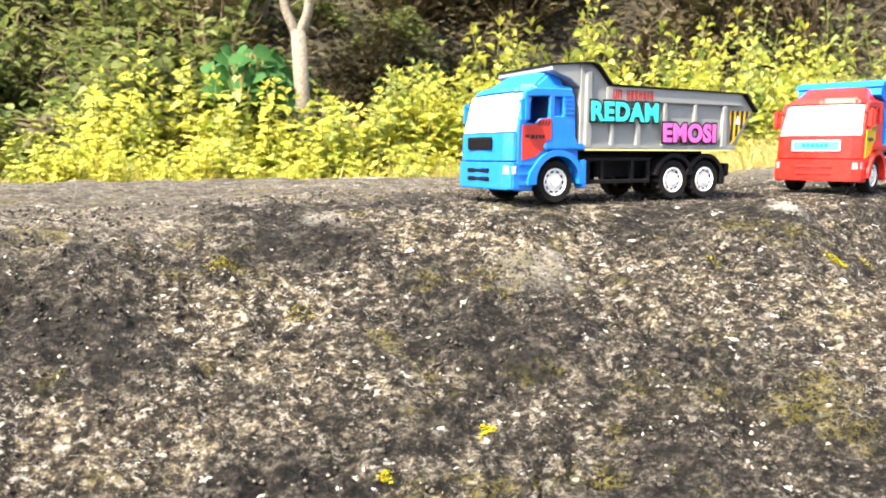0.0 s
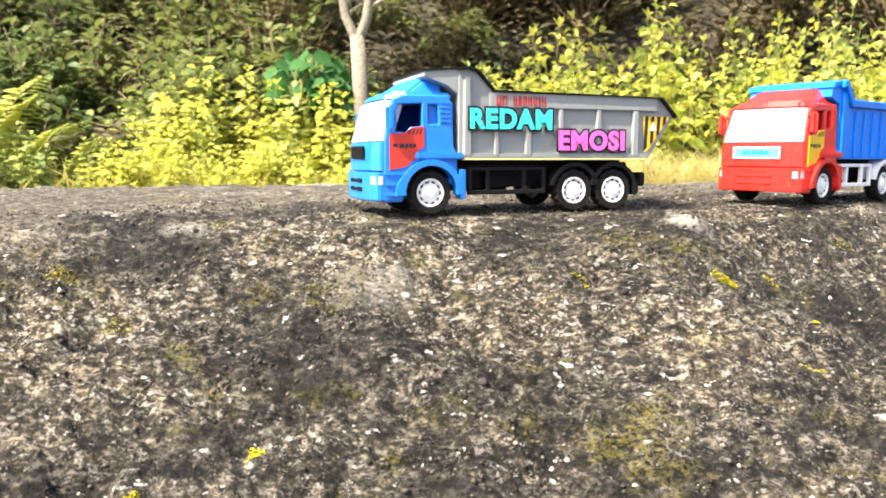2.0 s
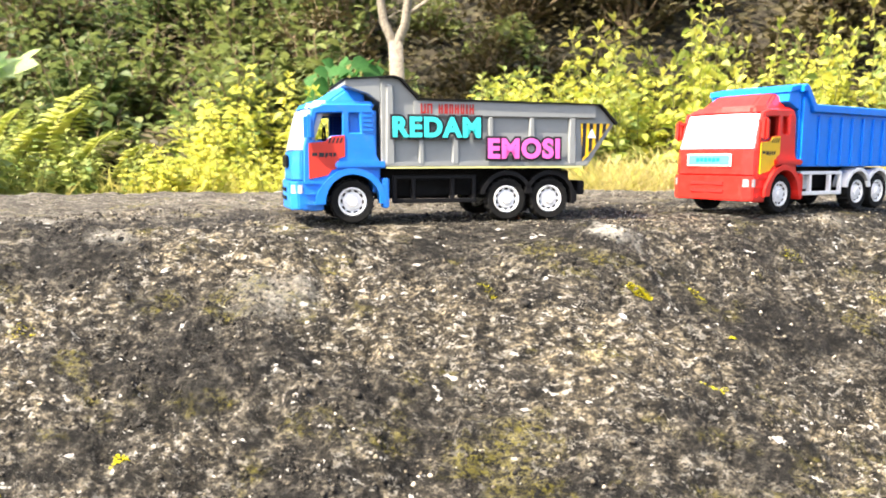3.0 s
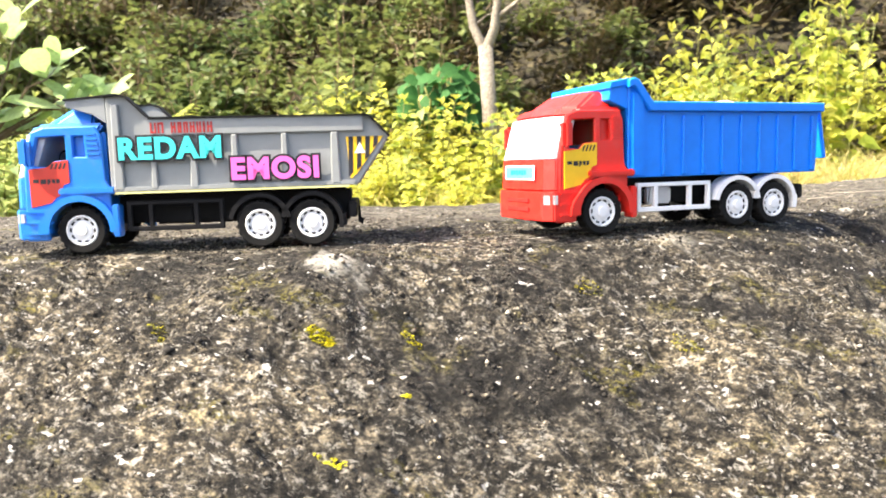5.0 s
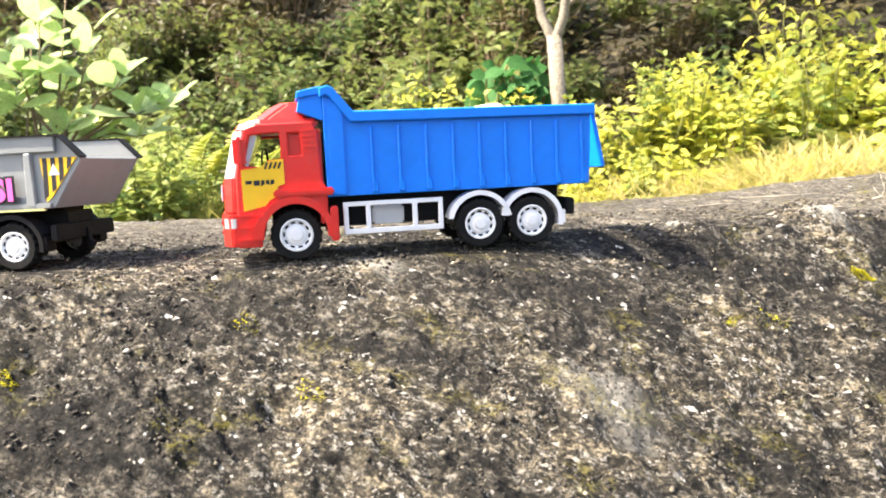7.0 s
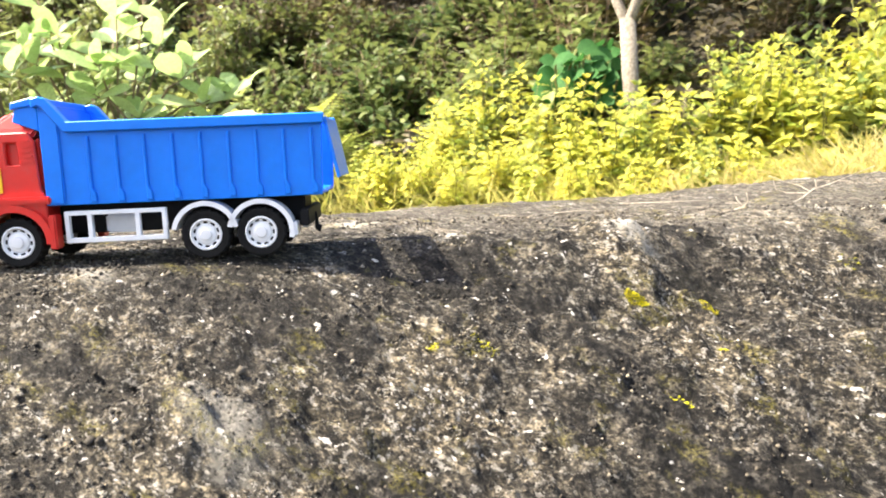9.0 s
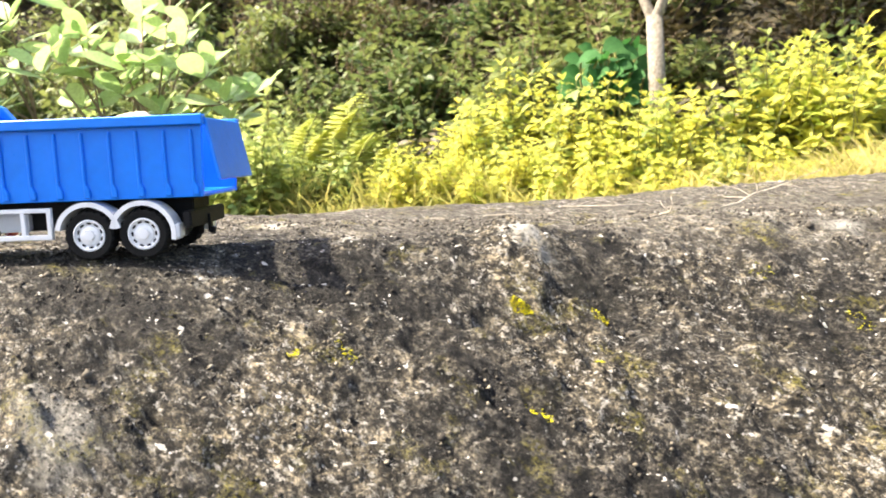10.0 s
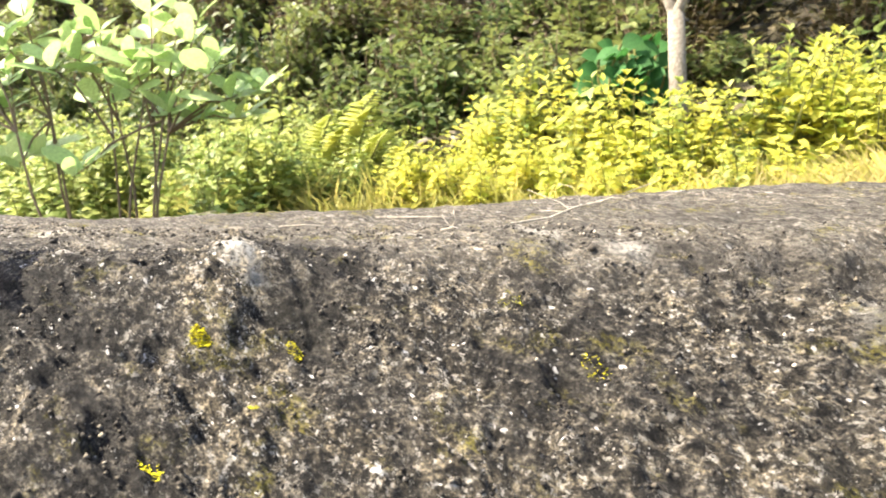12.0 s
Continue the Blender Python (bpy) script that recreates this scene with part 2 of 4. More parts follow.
MOSS = leaf_material("yellow_moss", (0.62, 0.55, 0.01), (0.25, 0.27, 0.01), 0.2, 0.9)
BARK = bark_material("pale_bark", (0.10, 0.082, 0.062), (0.27, 0.24, 0.195))
STEM = bark_material("brown_stem", (0.09, 0.065, 0.04), (0.24, 0.17, 0.10), 120)
GREEN_STEM = bark_material("green_stem", (0.08, 0.09, 0.02), (0.18, 0.18, 0.05), 120)
TWIG = bark_material("bleached_twig", (0.28, 0.24, 0.18), (0.58, 0.52, 0.42), 200)


def grain_material():
    m, t, n, b = nodes_of("rock_grain")
    geo = n.new("ShaderNodeNewGeometry")
    c = ramp(t, geo.outputs["Random Per Island"], [(0.0, (0.010, 0.008, 0.006)), (0.5, (0.04, 0.034, 0.026)), (0.9, (0.11, 0.095, 0.072)), (0.97, (0.22, 0.195, 0.15)), (1.0, (0.42, 0.38, 0.31))])
    c = mix(t, 0.7, c, ramp(t, noise_out(t, 7, 5, 0.6, geo.outputs["Position"]), [(0.38, (0.35, 0.35, 0.36)), (0.52, (1.0, 0.98, 0.95)), (0.64, (1.5, 1.45, 1.3))]), "MULTIPLY")
    t.links.new(c, b.inputs["Base Color"])
    b.inputs["Roughness"].default_value = 0.9
    return m


GRAIN = grain_material()


# ---- mesh helpers ----
def part(name, bm, material, parent=None, label="", smooth=False):
    me = bpy.data.meshes.new(name)
    bm.normal_update()
    bm.to_mesh(me)
    bm.free()
    me.materials.append(material)
    if smooth:
        me.shade_smooth()
    ob = new(name, me)
    ob.parent = parent
    if label:
        ob["label"] = label
    return ob


def listed(name, verts, faces, material, parent=None, label="", smooth=False):
    me = bpy.data.meshes.new(name)
    me.from_pydata(verts, [], faces)
    me.materials.append(material)
    if smooth:
        me.shade_smooth()
    ob = new(name, me)
    ob.parent = parent
    if label:
        ob["label"] = label
    return ob


def box(x0, x1, y0, y1, z0, z1, bevel=0.0, bm=None, segments=2):
    own = bm or bmesh.new()
    made = bmesh.ops.create_cube(own, size=1, matrix=Matrix.LocRotScale(((x0 + x1) / 2, (y0 + y1) / 2, (z0 + z1) / 2), None, (abs(x1 - x0), abs(y1 - y0), abs(z1 - z0))))
    if bevel:
        edges = {e for v in made["verts"] for e in v.link_edges}
        bmesh.ops.bevel(own, geom=list(edges), offset=bevel, segments=segments, affect="EDGES")
    return own


def plate(outline, holes, y0, y1, bevel=0.0):
    """An outline in x and z, with holes, made solid from y0 to y1."""
    bm = bmesh.new()
    edges = []
    for loop in (outline, *holes):
        vs = [bm.verts.new((x, y0, z)) for x, z in loop]
        edges += [bm.edges.new((vs[i], vs[(i + 1) % len(vs)])) for i in range(len(vs))]
    bmesh.ops.triangle_fill(bm, use_beauty=True, use_dissolve=False, edges=edges)
    got = bmesh.ops.extrude_face_region(bm, geom=list(bm.faces))
    bmesh.ops.translate(bm, vec=(0, y1 - y0, 0), verts=[g for g in got["geom"] if isinstance(g, bmesh.types.BMVert)])
    bmesh.ops.recalc_face_normals(bm, faces=list(bm.faces))
    if bevel:
        sharp = [e for e in bm.edges if len(e.link_faces) == 2 and e.calc_face_angle(0) > 0.9]
        bmesh.ops.bevel(bm, geom=sharp, offset=bevel, segments=1, affect="EDGES")
    return bm


def slab(outline, z0, z1, shift=0.0, shrink=1.0, bevel=0.0):
    """A plan in x and y, raised from z0 to z1; its top is moved back by shift and narrowed by shrink."""
    bm = bmesh.new()
    low = [bm.verts.new((x, y, z0)) for x, y in outline]
    top = [bm.verts.new((x - shift, y * shrink, z1)) for x, y in outline]
    n = len(outline)
    bm.faces.new(low[::-1])
    bm.faces.new(top)
    for i in range(n):
        bm.faces.new((low[i], low[(i + 1) % n], top[(i + 1) % n], top[i]))
    bmesh.ops.recalc_face_normals(bm, faces=list(bm.faces))
    if bevel:
        bmesh.ops.bevel(bm, geom=list(bm.edges), offset=bevel, segments=2, affect="EDGES", clamp_overlap=True)
    return bm


def lathe(profile, steps=32):
    """A profile of (radius, y) turned about the y axis."""
    bm = bmesh.new()
    rings = []
    for k in range(steps):
        a = 2 * math.pi * k / steps
        rings.append([bm.verts.new((r * math.cos(a), y, r * math.sin(a))) for r, y in profile])
    for k in range(steps):
        a, b = rings[k], rings[(k + 1) % steps]
        for i in range(len(profile) - 1):
            bm.faces.new((a[i], a[i + 1], b[i + 1], b[i]))
    bmesh.ops.remove_doubles(bm, verts=list(bm.verts), dist=1e-6)
    bmesh.ops.recalc_face_normals(bm, faces=list(bm.faces))
    return bm


def arch(cx, cz, inner, outer, a0, a1, y0, y1, steps=16):
    angles = [radians(a0 + (a1 - a0) * k / steps) for k in range(steps + 1)]
    loop = [(cx + outer * math.cos(a), cz + outer * math.sin(a)) for a in angles]
    loop += [(cx + inner * math.cos(a), cz + inner * math.sin(a)) for a in reversed(angles)]
    return plate(loop, [], y0, y1)


def tube(verts, faces, points, radii, sides=6):
    """A bent, tapered rod through the points, added to the lists."""
    start = len(verts)
    for k, p in enumerate(points):
        d = (Vector(points[min(k + 1, len(points) - 1)]) - Vector(points[max(k - 1, 0)])).normalized()
        u = d.orthogonal().normalized()
        w = d.cross(u)
        for s in range(sides):
            a = 2 * math.pi * s / sides
            verts.append(tuple(Vector(p) + radii[k] * (u * math.cos(a) + w * math.sin(a))))
    for k in range(len(points) - 1):
        for s in range(sides):
            a, b = start + k * sides + s, start + k * sides + (s + 1) % sides
            faces.append((a, b, b + sides, a + sides))
    faces.append(tuple(start + (len(points) - 1) * sides + s for s in range(sides)))


def leaf(verts, faces, base, way, normal, length, width, droop=0.25, fold=0.25, rows=3, swell=0.8, blunt=0.8):
    """A pointed blade, folded along its midrib and bending down, added to the lists."""
    way, normal = way.normalized(), normal.normalized()
    side = way.cross(normal).normalized()
    normal = side.cross(way)
    start = len(verts)
    verts.append(tuple(base))
    for k in range(1, rows + 1):
        f = k / (rows + 1)
        mid = base + way * length * f - normal * (droop * length * f * f)
        half = width / 2 * math.sin(math.pi * f ** swell) ** blunt
        verts += [tuple(mid + side * half + normal * fold * half), tuple(mid), tuple(mid - side * half + normal * fold * half)]
    verts.append(tuple(base + way * length - normal * droop * length))
    tip = len(verts) - 1
    a = start + 1
    faces += [(start, a + 1, a), (start, a + 2, a + 1)]
    for k in range(rows - 1):
        a, b = start + 1 + 3 * k, start + 4 + 3 * k
        faces += [(a, a + 1, b + 1, b), (a + 1, a + 2, b + 2, b + 1)]
    a = start + 1 + 3 * (rows - 1)
    faces += [(a, a + 1, tip), (a + 1, a + 2, tip)]


def words(name, text, size, swell, material, parent, m, label="", depth=0.0006):
    """Raised letters as a mesh, at the pose m under parent."""
    c = bpy.data.curves.new(name, "FONT")
    c.body, c.size, c.offset, c.extrude, c.align_x, c.align_y = text, size, swell, depth, "CENTER", "CENTER"
    c.space_character = 1.12
    tmp = new(name, c)
    me = bpy.data.meshes.new_from_object(tmp.evaluated_get(bpy.context.evaluated_depsgraph_get()))
    bpy.data.objects.remove(tmp)
    me.materials.clear()
    me.materials.append(material)
    ob = new(name, me)
    ob.parent = parent
    ob.matrix_basis = m
    if label:
        ob["label"] = label
    return ob


# ---- the boulder ----
ALONG = 30.7  # degrees from +x along which the boulder's crest runs
TABLE = np.random.RandomState(7).rand(256, 256)


def lattice(x, y, scale, seed=0):
    """Smooth noise from -1 to 1 with bumps about scale metres apart."""
    u, v = x / scale + 37.3 * seed + 500, y / scale + 11.7 * seed + 500
    i, j = np.floor(u).astype(int), np.floor(v).astype(int)
    f, g = u - i, v - j
    f, g = f * f * (3 - 2 * f), g * g * (3 - 2 * g)
    a = TABLE[i % 256, j % 256] * (1 - f) + TABLE[(i + 1) % 256, j % 256] * f
    b = TABLE[i % 256, (j + 1) % 256] * (1 - f) + TABLE[(i + 1) % 256, (j + 1) % 256] * f
    return 2 * (a * (1 - g) + b * g) - 1


def plan_height(x, y, rough=1.0):
    """The boulder's top in a stretch's plan: a gently rising shelf that rolls over a crest and falls towards the near side."""
    x, y = np.asarray(x, float), np.asarray(y, float)
    s = x * x / (1 + x * x / 0.6)
    crest = 0.8212 + 0.1643 * x - 0.4543 * s
    d = crest - y
    drop = 0.0275 * np.logaddexp(0, d / 0.0275)
    z = -0.0337 - 0.083 * x + 0.0694 * y - 0.193 * s + 0.0477 * x * y + 0.1251 * s * y - (0.5855 - 0.0643 * np.clip(x, -1.5, 1.5)) * drop
    for cx, cy, r, up in ((-0.54, 0.632, 0.042, 0.026), (-0.462, 0.622, 0.030, -0.020), (-0.53, 0.585, 0.03, -0.006), (0.024, 0.77, 0.02, -0.008), (-0.30, 0.70, 0.05, -0.014),
                          (-0.85, 0.50, 0.045, -0.03), (-0.80, 0.72, 0.05, 0.008), (-0.52, 0.50, 0.07, 0.009), (0.01, 0.71, 0.05, 0.012), (-0.30, 0.79, 0.03, 0.008), (-0.03, 0.80, 0.05, 0.007), (0.03, 0.885, 0.05, 0.0045), (0.24, 0.99, 0.06, 0.006), (0.58, 1.20, 0.15, 0.011)):
        z = z + up * np.exp(-((x - cx) ** 2 + (y - cy) ** 2) / (2 * r * r))
    for cx, cy, rx, ry, up in ((-0.68, 0.615, 0.13, 0.028, 0.012), (-0.62, 0.545, 0.16, 0.022, -0.009), (-0.25, 0.56, 0.15, 0.03, 0.007), (-0.10, 0.495, 0.20, 0.02, -0.010), (0.15, 0.61, 0.12, 0.03, 0.008), (0.18, 0.69, 0.10, 0.02, -0.006), (-0.20, 0.655, 0.09, 0.018, -0.007)):
        z = z + up * np.exp(-((x - cx) / rx) ** 2 / 2 - ((y - cy - 0.15 * (x - cx)) / ry) ** 2 / 2)
    slope = 1 / (1 + np.exp(-d / 0.02))
    keep = rough * (0.22 + 0.78 * slope)
    z = z + keep * (0.011 * lattice(x, y, 0.11, 1) + 0.009 * lattice(x, 1.55 * y, 0.045, 2))
    z = z + rough * (0.35 + 0.65 * slope) * (0.0075 * lattice(x, 1.55 * y, 0.019, 3) + 0.0046 * lattice(x, 1.55 * y, 0.0095, 4) + 0.0022 * lattice(x, 1.55 * y, 0.0055, 5) + 0.0012 * lattice(x, 1.55 * y, 0.0036, 15))
    pits = np.clip(lattice(x, 1.55 * y, 0.028, 6) - 0.25, 0, 1)
    z = z - keep * 0.021 * pits
    # the far and side edges roll down into the undergrowth
    edge = 1.42 + 0.10 * np.clip(x, -1, 1) - 0.12 * np.clip(-0.7 - x, 0, 1.2) + 0.03 * lattice(x, y * 0 + 1, 0.25, 8) + 0.012 * lattice(x, y * 0 + 1, 0.07, 9)
    over = 0.015 * np.logaddexp(0, (y - edge) / 0.015)
    z = z - 1.8 * over
    z = z - 2.2 * 0.06 * np.logaddexp(0, np.clip((x - 1.3 + 0.15 * y * y + 0.06 * lattice(x * 0, y, 0.3, 13)) / 0.06, -40, 40))
    z = z - 2.2 * 0.06 * np.logaddexp(0, np.clip((-2.25 - x + 0.15 * (y - 1) ** 2 + 0.06 * lattice(x * 0, y, 0.3, 14)) / 0.06, -40, 40))
    z = z - 1.6 * 0.05 * np.logaddexp(0, np.clip((0.02 - y + 0.05 * x * x + 0.05 * lattice(x, y * 0, 0.3, 16)) / 0.05, -40, 40))
    return z


def rock_height(x, y, rough=1.0):
    """The boulder's top: its three stretches, blended."""
    x, y = np.asarray(x, float), np.asarray(y, float)
    z = 0.0 * x
    for (ox, oy, px, py, turn, rise, fall, way, _), share in zip(STRETCHES, shares(x, y)):
        c, s = math.cos(radians(turn)), math.sin(radians(turn))
        dx, dy = x - px, y - py
        ahead = -math.sin(radians(way)) * dx + math.cos(radians(way)) * dy
        z = z + share * (plan_height(ox + c * dx + s * dy, oy - s * dx + c * dy, rough) + rise + fall * ahead)
    u = math.cos(radians(ALONG)) * x + math.sin(radians(ALONG)) * y
    for over in (-1.75 - u, u - 3.25):
        z = z - 2.4 * 0.06 * np.logaddexp(0, np.clip(over / 0.06, -40, 40))
    # two worn, level places on the crest
    for px, py, way, level in ((0.12, 0.95, 23.7, 0.0), (0.58, 1.153, 40.4, -0.001)):
        c, s = math.cos(radians(way)), math.sin(radians(way))
        flat = np.exp(-((c * (x - px) + s * (y - py)) / 0.21) ** 4 - ((c * (y - py) - s * (x - px)) / 0.085) ** 4)
        z = z * (1 - 0.93 * flat) + 0.93 * flat * level
    return z


def spaced(stops):
    out = [stops[0][0]]
    for (a, step), (b, _) in zip(stops, stops[1:]):
        n = max(1, round((b - a) / step))
        out += [a + (b - a) * (k + 1) / n for k in range(n)]
    return np.array(out)


def sheet(name, xs, ys, height, material, turn=0.0):
    gx, gy = np.meshgrid(xs, ys)
    c, s = math.cos(radians(turn)), math.sin(radians(turn))
    gx, gy = c * gx - s * gy, s * gx + c * gy
    gz = height(gx, gy)
    nx, ny = len(xs), len(ys)
    me = bpy.data.meshes.new(name)
    i = np.arange(nx * ny).reshape(ny, nx)
    quads = np.stack([i[:-1, :-1], i[:-1, 1:], i[1:, 1:], i[1:, :-1]], -1).reshape(-1, 4)
    me.vertices.add(nx * ny)
    me.vertices.foreach_set("co", np.stack([gx, gy, gz], -1).ravel())
    me.loops.add(quads.size)
    me.loops.foreach_set("vertex_index", quads.ravel().astype(np.int32))
    me.polygons.add(len(quads))
    me.polygons.foreach_set("loop_start", np.arange(0, quads.size, 4, dtype=np.int32))
    me.update(calc_edges=True)
    me.shade_smooth()
    me.materials.append(material)
    return new(name, me)


boulder = sheet("boulder", spaced([(-2.2, 0.03), (-1.3, 0.010), (-0.55, 0.0032), (-0.2, 0.0024), (2.0, 0.0032), (2.35, 0.010), (2.9, 0.03), (3.8, 0.03)]),
                spaced([(-0.9, 0.03), (0.10, 0.006), (0.30, 0.0024), (0.84, 0.004), (1.5, 0.012), (2.4, 0.02)]), rock_height, ROCK, ALONG)
tagged(boulder, "broad weathered grey boulder crusted with pale lichen and moss", "boulder", kind="structure")


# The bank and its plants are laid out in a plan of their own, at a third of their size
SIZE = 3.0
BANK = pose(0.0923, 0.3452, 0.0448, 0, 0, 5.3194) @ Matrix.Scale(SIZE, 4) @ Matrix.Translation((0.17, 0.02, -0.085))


def ground_height(x, y):
    x, y = np.asarray(x, float), np.asarray(y, float)
    f = np.clip((y + 0.16 * np.clip(-0.6 - x, 0, 1.2) - 1.05) / 0.42, 0, 1)
    z = -0.18 + 0.19 * f * f * (3 - 2 * f)
    z = z + 0.75 * 0.12 * np.logaddexp(0, np.clip((y - 1.95) / 0.12, -40, 40)) * np.clip(1 - (y - 3) / 60, 0.25, 1) * np.clip((14 - y) / 10, 0.15, 1)
    z = z + 1.0 * np.clip((-2.5 - x) / 2.2, 0, 1) * np.clip((y - 1.6) / 1.2, 0, 1)
    return z + 0.03 * lattice(x, y, 0.35, 11) * f + 0.5 * lattice(x, y, 4.0, 12) * np.clip((y - 2.4) / 5, 0, 1)


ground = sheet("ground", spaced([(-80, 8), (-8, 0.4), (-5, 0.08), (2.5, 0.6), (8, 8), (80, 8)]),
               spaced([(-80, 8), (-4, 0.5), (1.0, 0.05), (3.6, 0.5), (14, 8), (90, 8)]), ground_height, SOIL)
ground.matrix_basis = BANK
tagged(ground, "earth bank behind the weeds, coloured dark brown for tree shade", "ground", kind="structure")


# ---- toy trucks ----
S = 0.328  # metres from the front to the rear bumper
HALF = 0.173  # half the width, in the same unit


def scaled(pairs):
    return [(a * S, b * S) for a, b in pairs]


def sbox(x0, x1, y0, y1, z0, z1, bevel=0.004, bm=None):
    return box(x0 * S, x1 * S, y0 * S, y1 * S, z0 * S, z1 * S, bevel * S, bm)


def slot_mesh():
    me = bpy.data.meshes.new("rim_slot")
    r, w = 0.074 * S, 0.026 * S
    bm = box(-0.0375 * r, 0.0375 * r, -0.06 * w, 0.06 * w, -0.085 * r, 0.085 * r, 0.012 * r)
    bm.to_mesh(me)
    bm.free()
    me.materials.append(BLACK)
    return me


SLOT = slot_mesh()


def wheel(parent, x, y, outer, material=WHITE):
    """A tyre with tread blocks on a slotted rim; outer is +1 on the left side, -1 on the right."""
    hub = new("wheel")
    hub.parent = parent
    hub.matrix_basis = pose(x * S, y * S, 0.074 * S, 0, random.uniform(0, 40), 0 if outer > 0 else 180)
    r, w = 0.074 * S, 0.026 * S
    bm = lathe([(0.6 * r, -w), (0.9 * r, -w), (0.985 * r, -0.8 * w), (r, -0.4 * w), (r, 0.4 * w), (0.985 * r, 0.8 * w), (0.9 * r, w), (0.66 * r, 0.96 * w), (0.6 * r, 0.6 * w), (0.6 * r, -w)], 80)
    for v in bm.verts:
        far = math.hypot(v.co.x, v.co.z)
        if far > 0.95 * r and int(round(math.atan2(v.co.z, v.co.x) / (2 * math.pi) * 80)) % 4 < 2:
            v.co.x, v.co.z = v.co.x * 0.955, v.co.z * 0.955
    part("tyre", bm, RUBBER, hub, "ribbed black tyre")
    rim = part("rim", lathe([(0.63 * r, 0.5 * w), (0.63 * r, 0.93 * w), (0.58 * r, 0.99 * w), (0.53 * r, 0.72 * w), (0.42 * r, 0.60 * w), (0.36 * r, 0.80 * w), (0.24 * r, 0.86 * w), (0.2 * r, 1.1 * w), (0.0, 1.12 * w)], 32), material, hub, "bright slotted rim", smooth=False)
    for k in range(10):
        a = 2 * math.pi * k / 10
        slot = new("rim_slot", SLOT)
        slot.parent = rim
        slot.matrix_basis = Matrix.Rotation(-a, 4, "Y") @ Matrix.Translation((0.475 * r, 0.68 * w, 0))
    return hub


def cab(truck, paint, sticker, dark_grille, plate_paint):
    """The forward-control cab: x runs back from the front at 0 to -0.245."""
    arch_pts = [(-0.165 + 0.092 * math.cos(radians(a)), 0.074 + 0.092 * math.sin(radians(a))) for a in range(-8, 190, 11)]
    outline = [(-0.032, 0.046)] + [(-0.0725, 0.046)] + arch_pts[1:-1] + [(-0.258, 0.062), (-0.258, 0.20), (-0.246, 0.225), (-0.240, 0.36), (-0.225, 0.388), (-0.075, 0.386), (-0.052, 0.372), (-0.036, 0.252)]
    door_window = [(-0.052, 0.272), (-0.064, 0.356), (-0.136, 0.360), (-0.136, 0.288), (-0.100, 0.286), (-0.082, 0.268)]
    rear_window = [(-0.158, 0.296), (-0.158, 0.358), (-0.190, 0.358), (-0.194, 0.296)]
    for side in (1, -1):
        y0, y1 = side * (HALF - 0.016) * S, side * HALF * S
        part("side_panel", plate(scaled(outline), [scaled(door_window), scaled(rear_window)], y0, y1, 0.0012), paint, truck)
        part("window_recess", plate(scaled([(-0.15, 0.29), (-0.15, 0.365), (-0.2, 0.365), (-0.2, 0.29)]), [], side * (HALF - 0.03) * S, side * (HALF - 0.017) * S), paint, truck)
        part("wheel_arch", arch(-0.165 * S, 0.074 * S, 0.089 * S, 0.109 * S, -4, 184, side * (HALF - 0.03) * S, side * (HALF + 0.016) * S), paint, truck)
        part("arch_skirt", sbox(-0.284, -0.262, side * (HALF - 0.03), side * (HALF + 0.015), 0.052, 0.150, 0.004), paint, truck)
        part("arch_ledge", sbox(-0.276, -0.110, side * (HALF - 0.02), side * (HALF + 0.0155), 0.182, 0.204, 0.005), paint, truck)
        bm = sbox(-0.098, -0.034, side * (HALF - 0.01), side * (HALF + 0.006), 0.128, 0.142)
        sbox(-0.085, -0.034, side * (HALF - 0.01), side * (HALF + 0.006), 0.095, 0.108, bm=bm)
        sbox(-0.076, -0.034, side * (HALF - 0.01), side * (HALF + 0.006), 0.062, 0.076, bm=bm)
        part("step", bm, paint, truck, "ribbed cab step")
        bm = bmesh.new()
        for k in range(5):
            sbox(-0.236 + 0.002 * k, -0.198, side * (HALF - 0.004), side * (HALF + 0.003), 0.300 + k * 0.015, 0.308 + k * 0.015, 0.0015, bm)
        part("air_vent", bm, paint, truck, "ribbed intake behind the window")
        bm = sbox(-0.056, -0.036, side * (HALF + 0.004), side * (HALF + 0.030), 0.272, 0.352, 0.007)
        sbox(-0.05, -0.04, side * (HALF - 0.01), side * (HALF + 0.012), 0.335, 0.345, 0.002, bm)
        part("wing_mirror", bm, paint, truck, "moulded wing mirror")
        patch = [(-0.046, 0.148), (-0.046, 0.262), (-0.080, 0.268), (-0.100, 0.284), (-0.142, 0.288), (-0.142, 0.22), (-0.122, 0.212), (-0.122, 0.186), (-0.10, 0.176), (-0.085, 0.160)]
        part("door_sticker", plate(scaled(patch), [], side * (HALF + 0.0005) * S, side * (HALF + 0.003) * S), sticker, truck, "bright printed door sticker")
        bm = bmesh.new()
        for k in range(5):
            a = 0.052 + k * 0.013
            v = [bm.verts.new(((-a - dx) * S, side * (HALF + 0.0036) * S, z * S)) for dx, z in ((0, 0.232), (0.010, 0.232), (0.010, 0.222 - 0.004 * (k % 2)), (0, 0.222 - 0.004 * (k % 3)))]
            bm.faces.new(v)
        for k in range(4):
            a = 0.088 + k * 0.012
            bm.faces.new([bm.verts.new(((-a - dx) * S, side * (HALF + 0.0036) * S, z * S)) for dx, z in ((0, 0.262), (0.006, 0.262), (0.013, 0.280), (0.007, 0.280))])
        part("sticker_print", bm, INK, truck)
    f, c = HALF - 0.035, HALF - 0.002
    plan = [(-0.060, -c), (-0.028, -c), (-0.004, -f), (0.004, 0), (-0.004, f), (-0.028, c), (-0.060, c)]
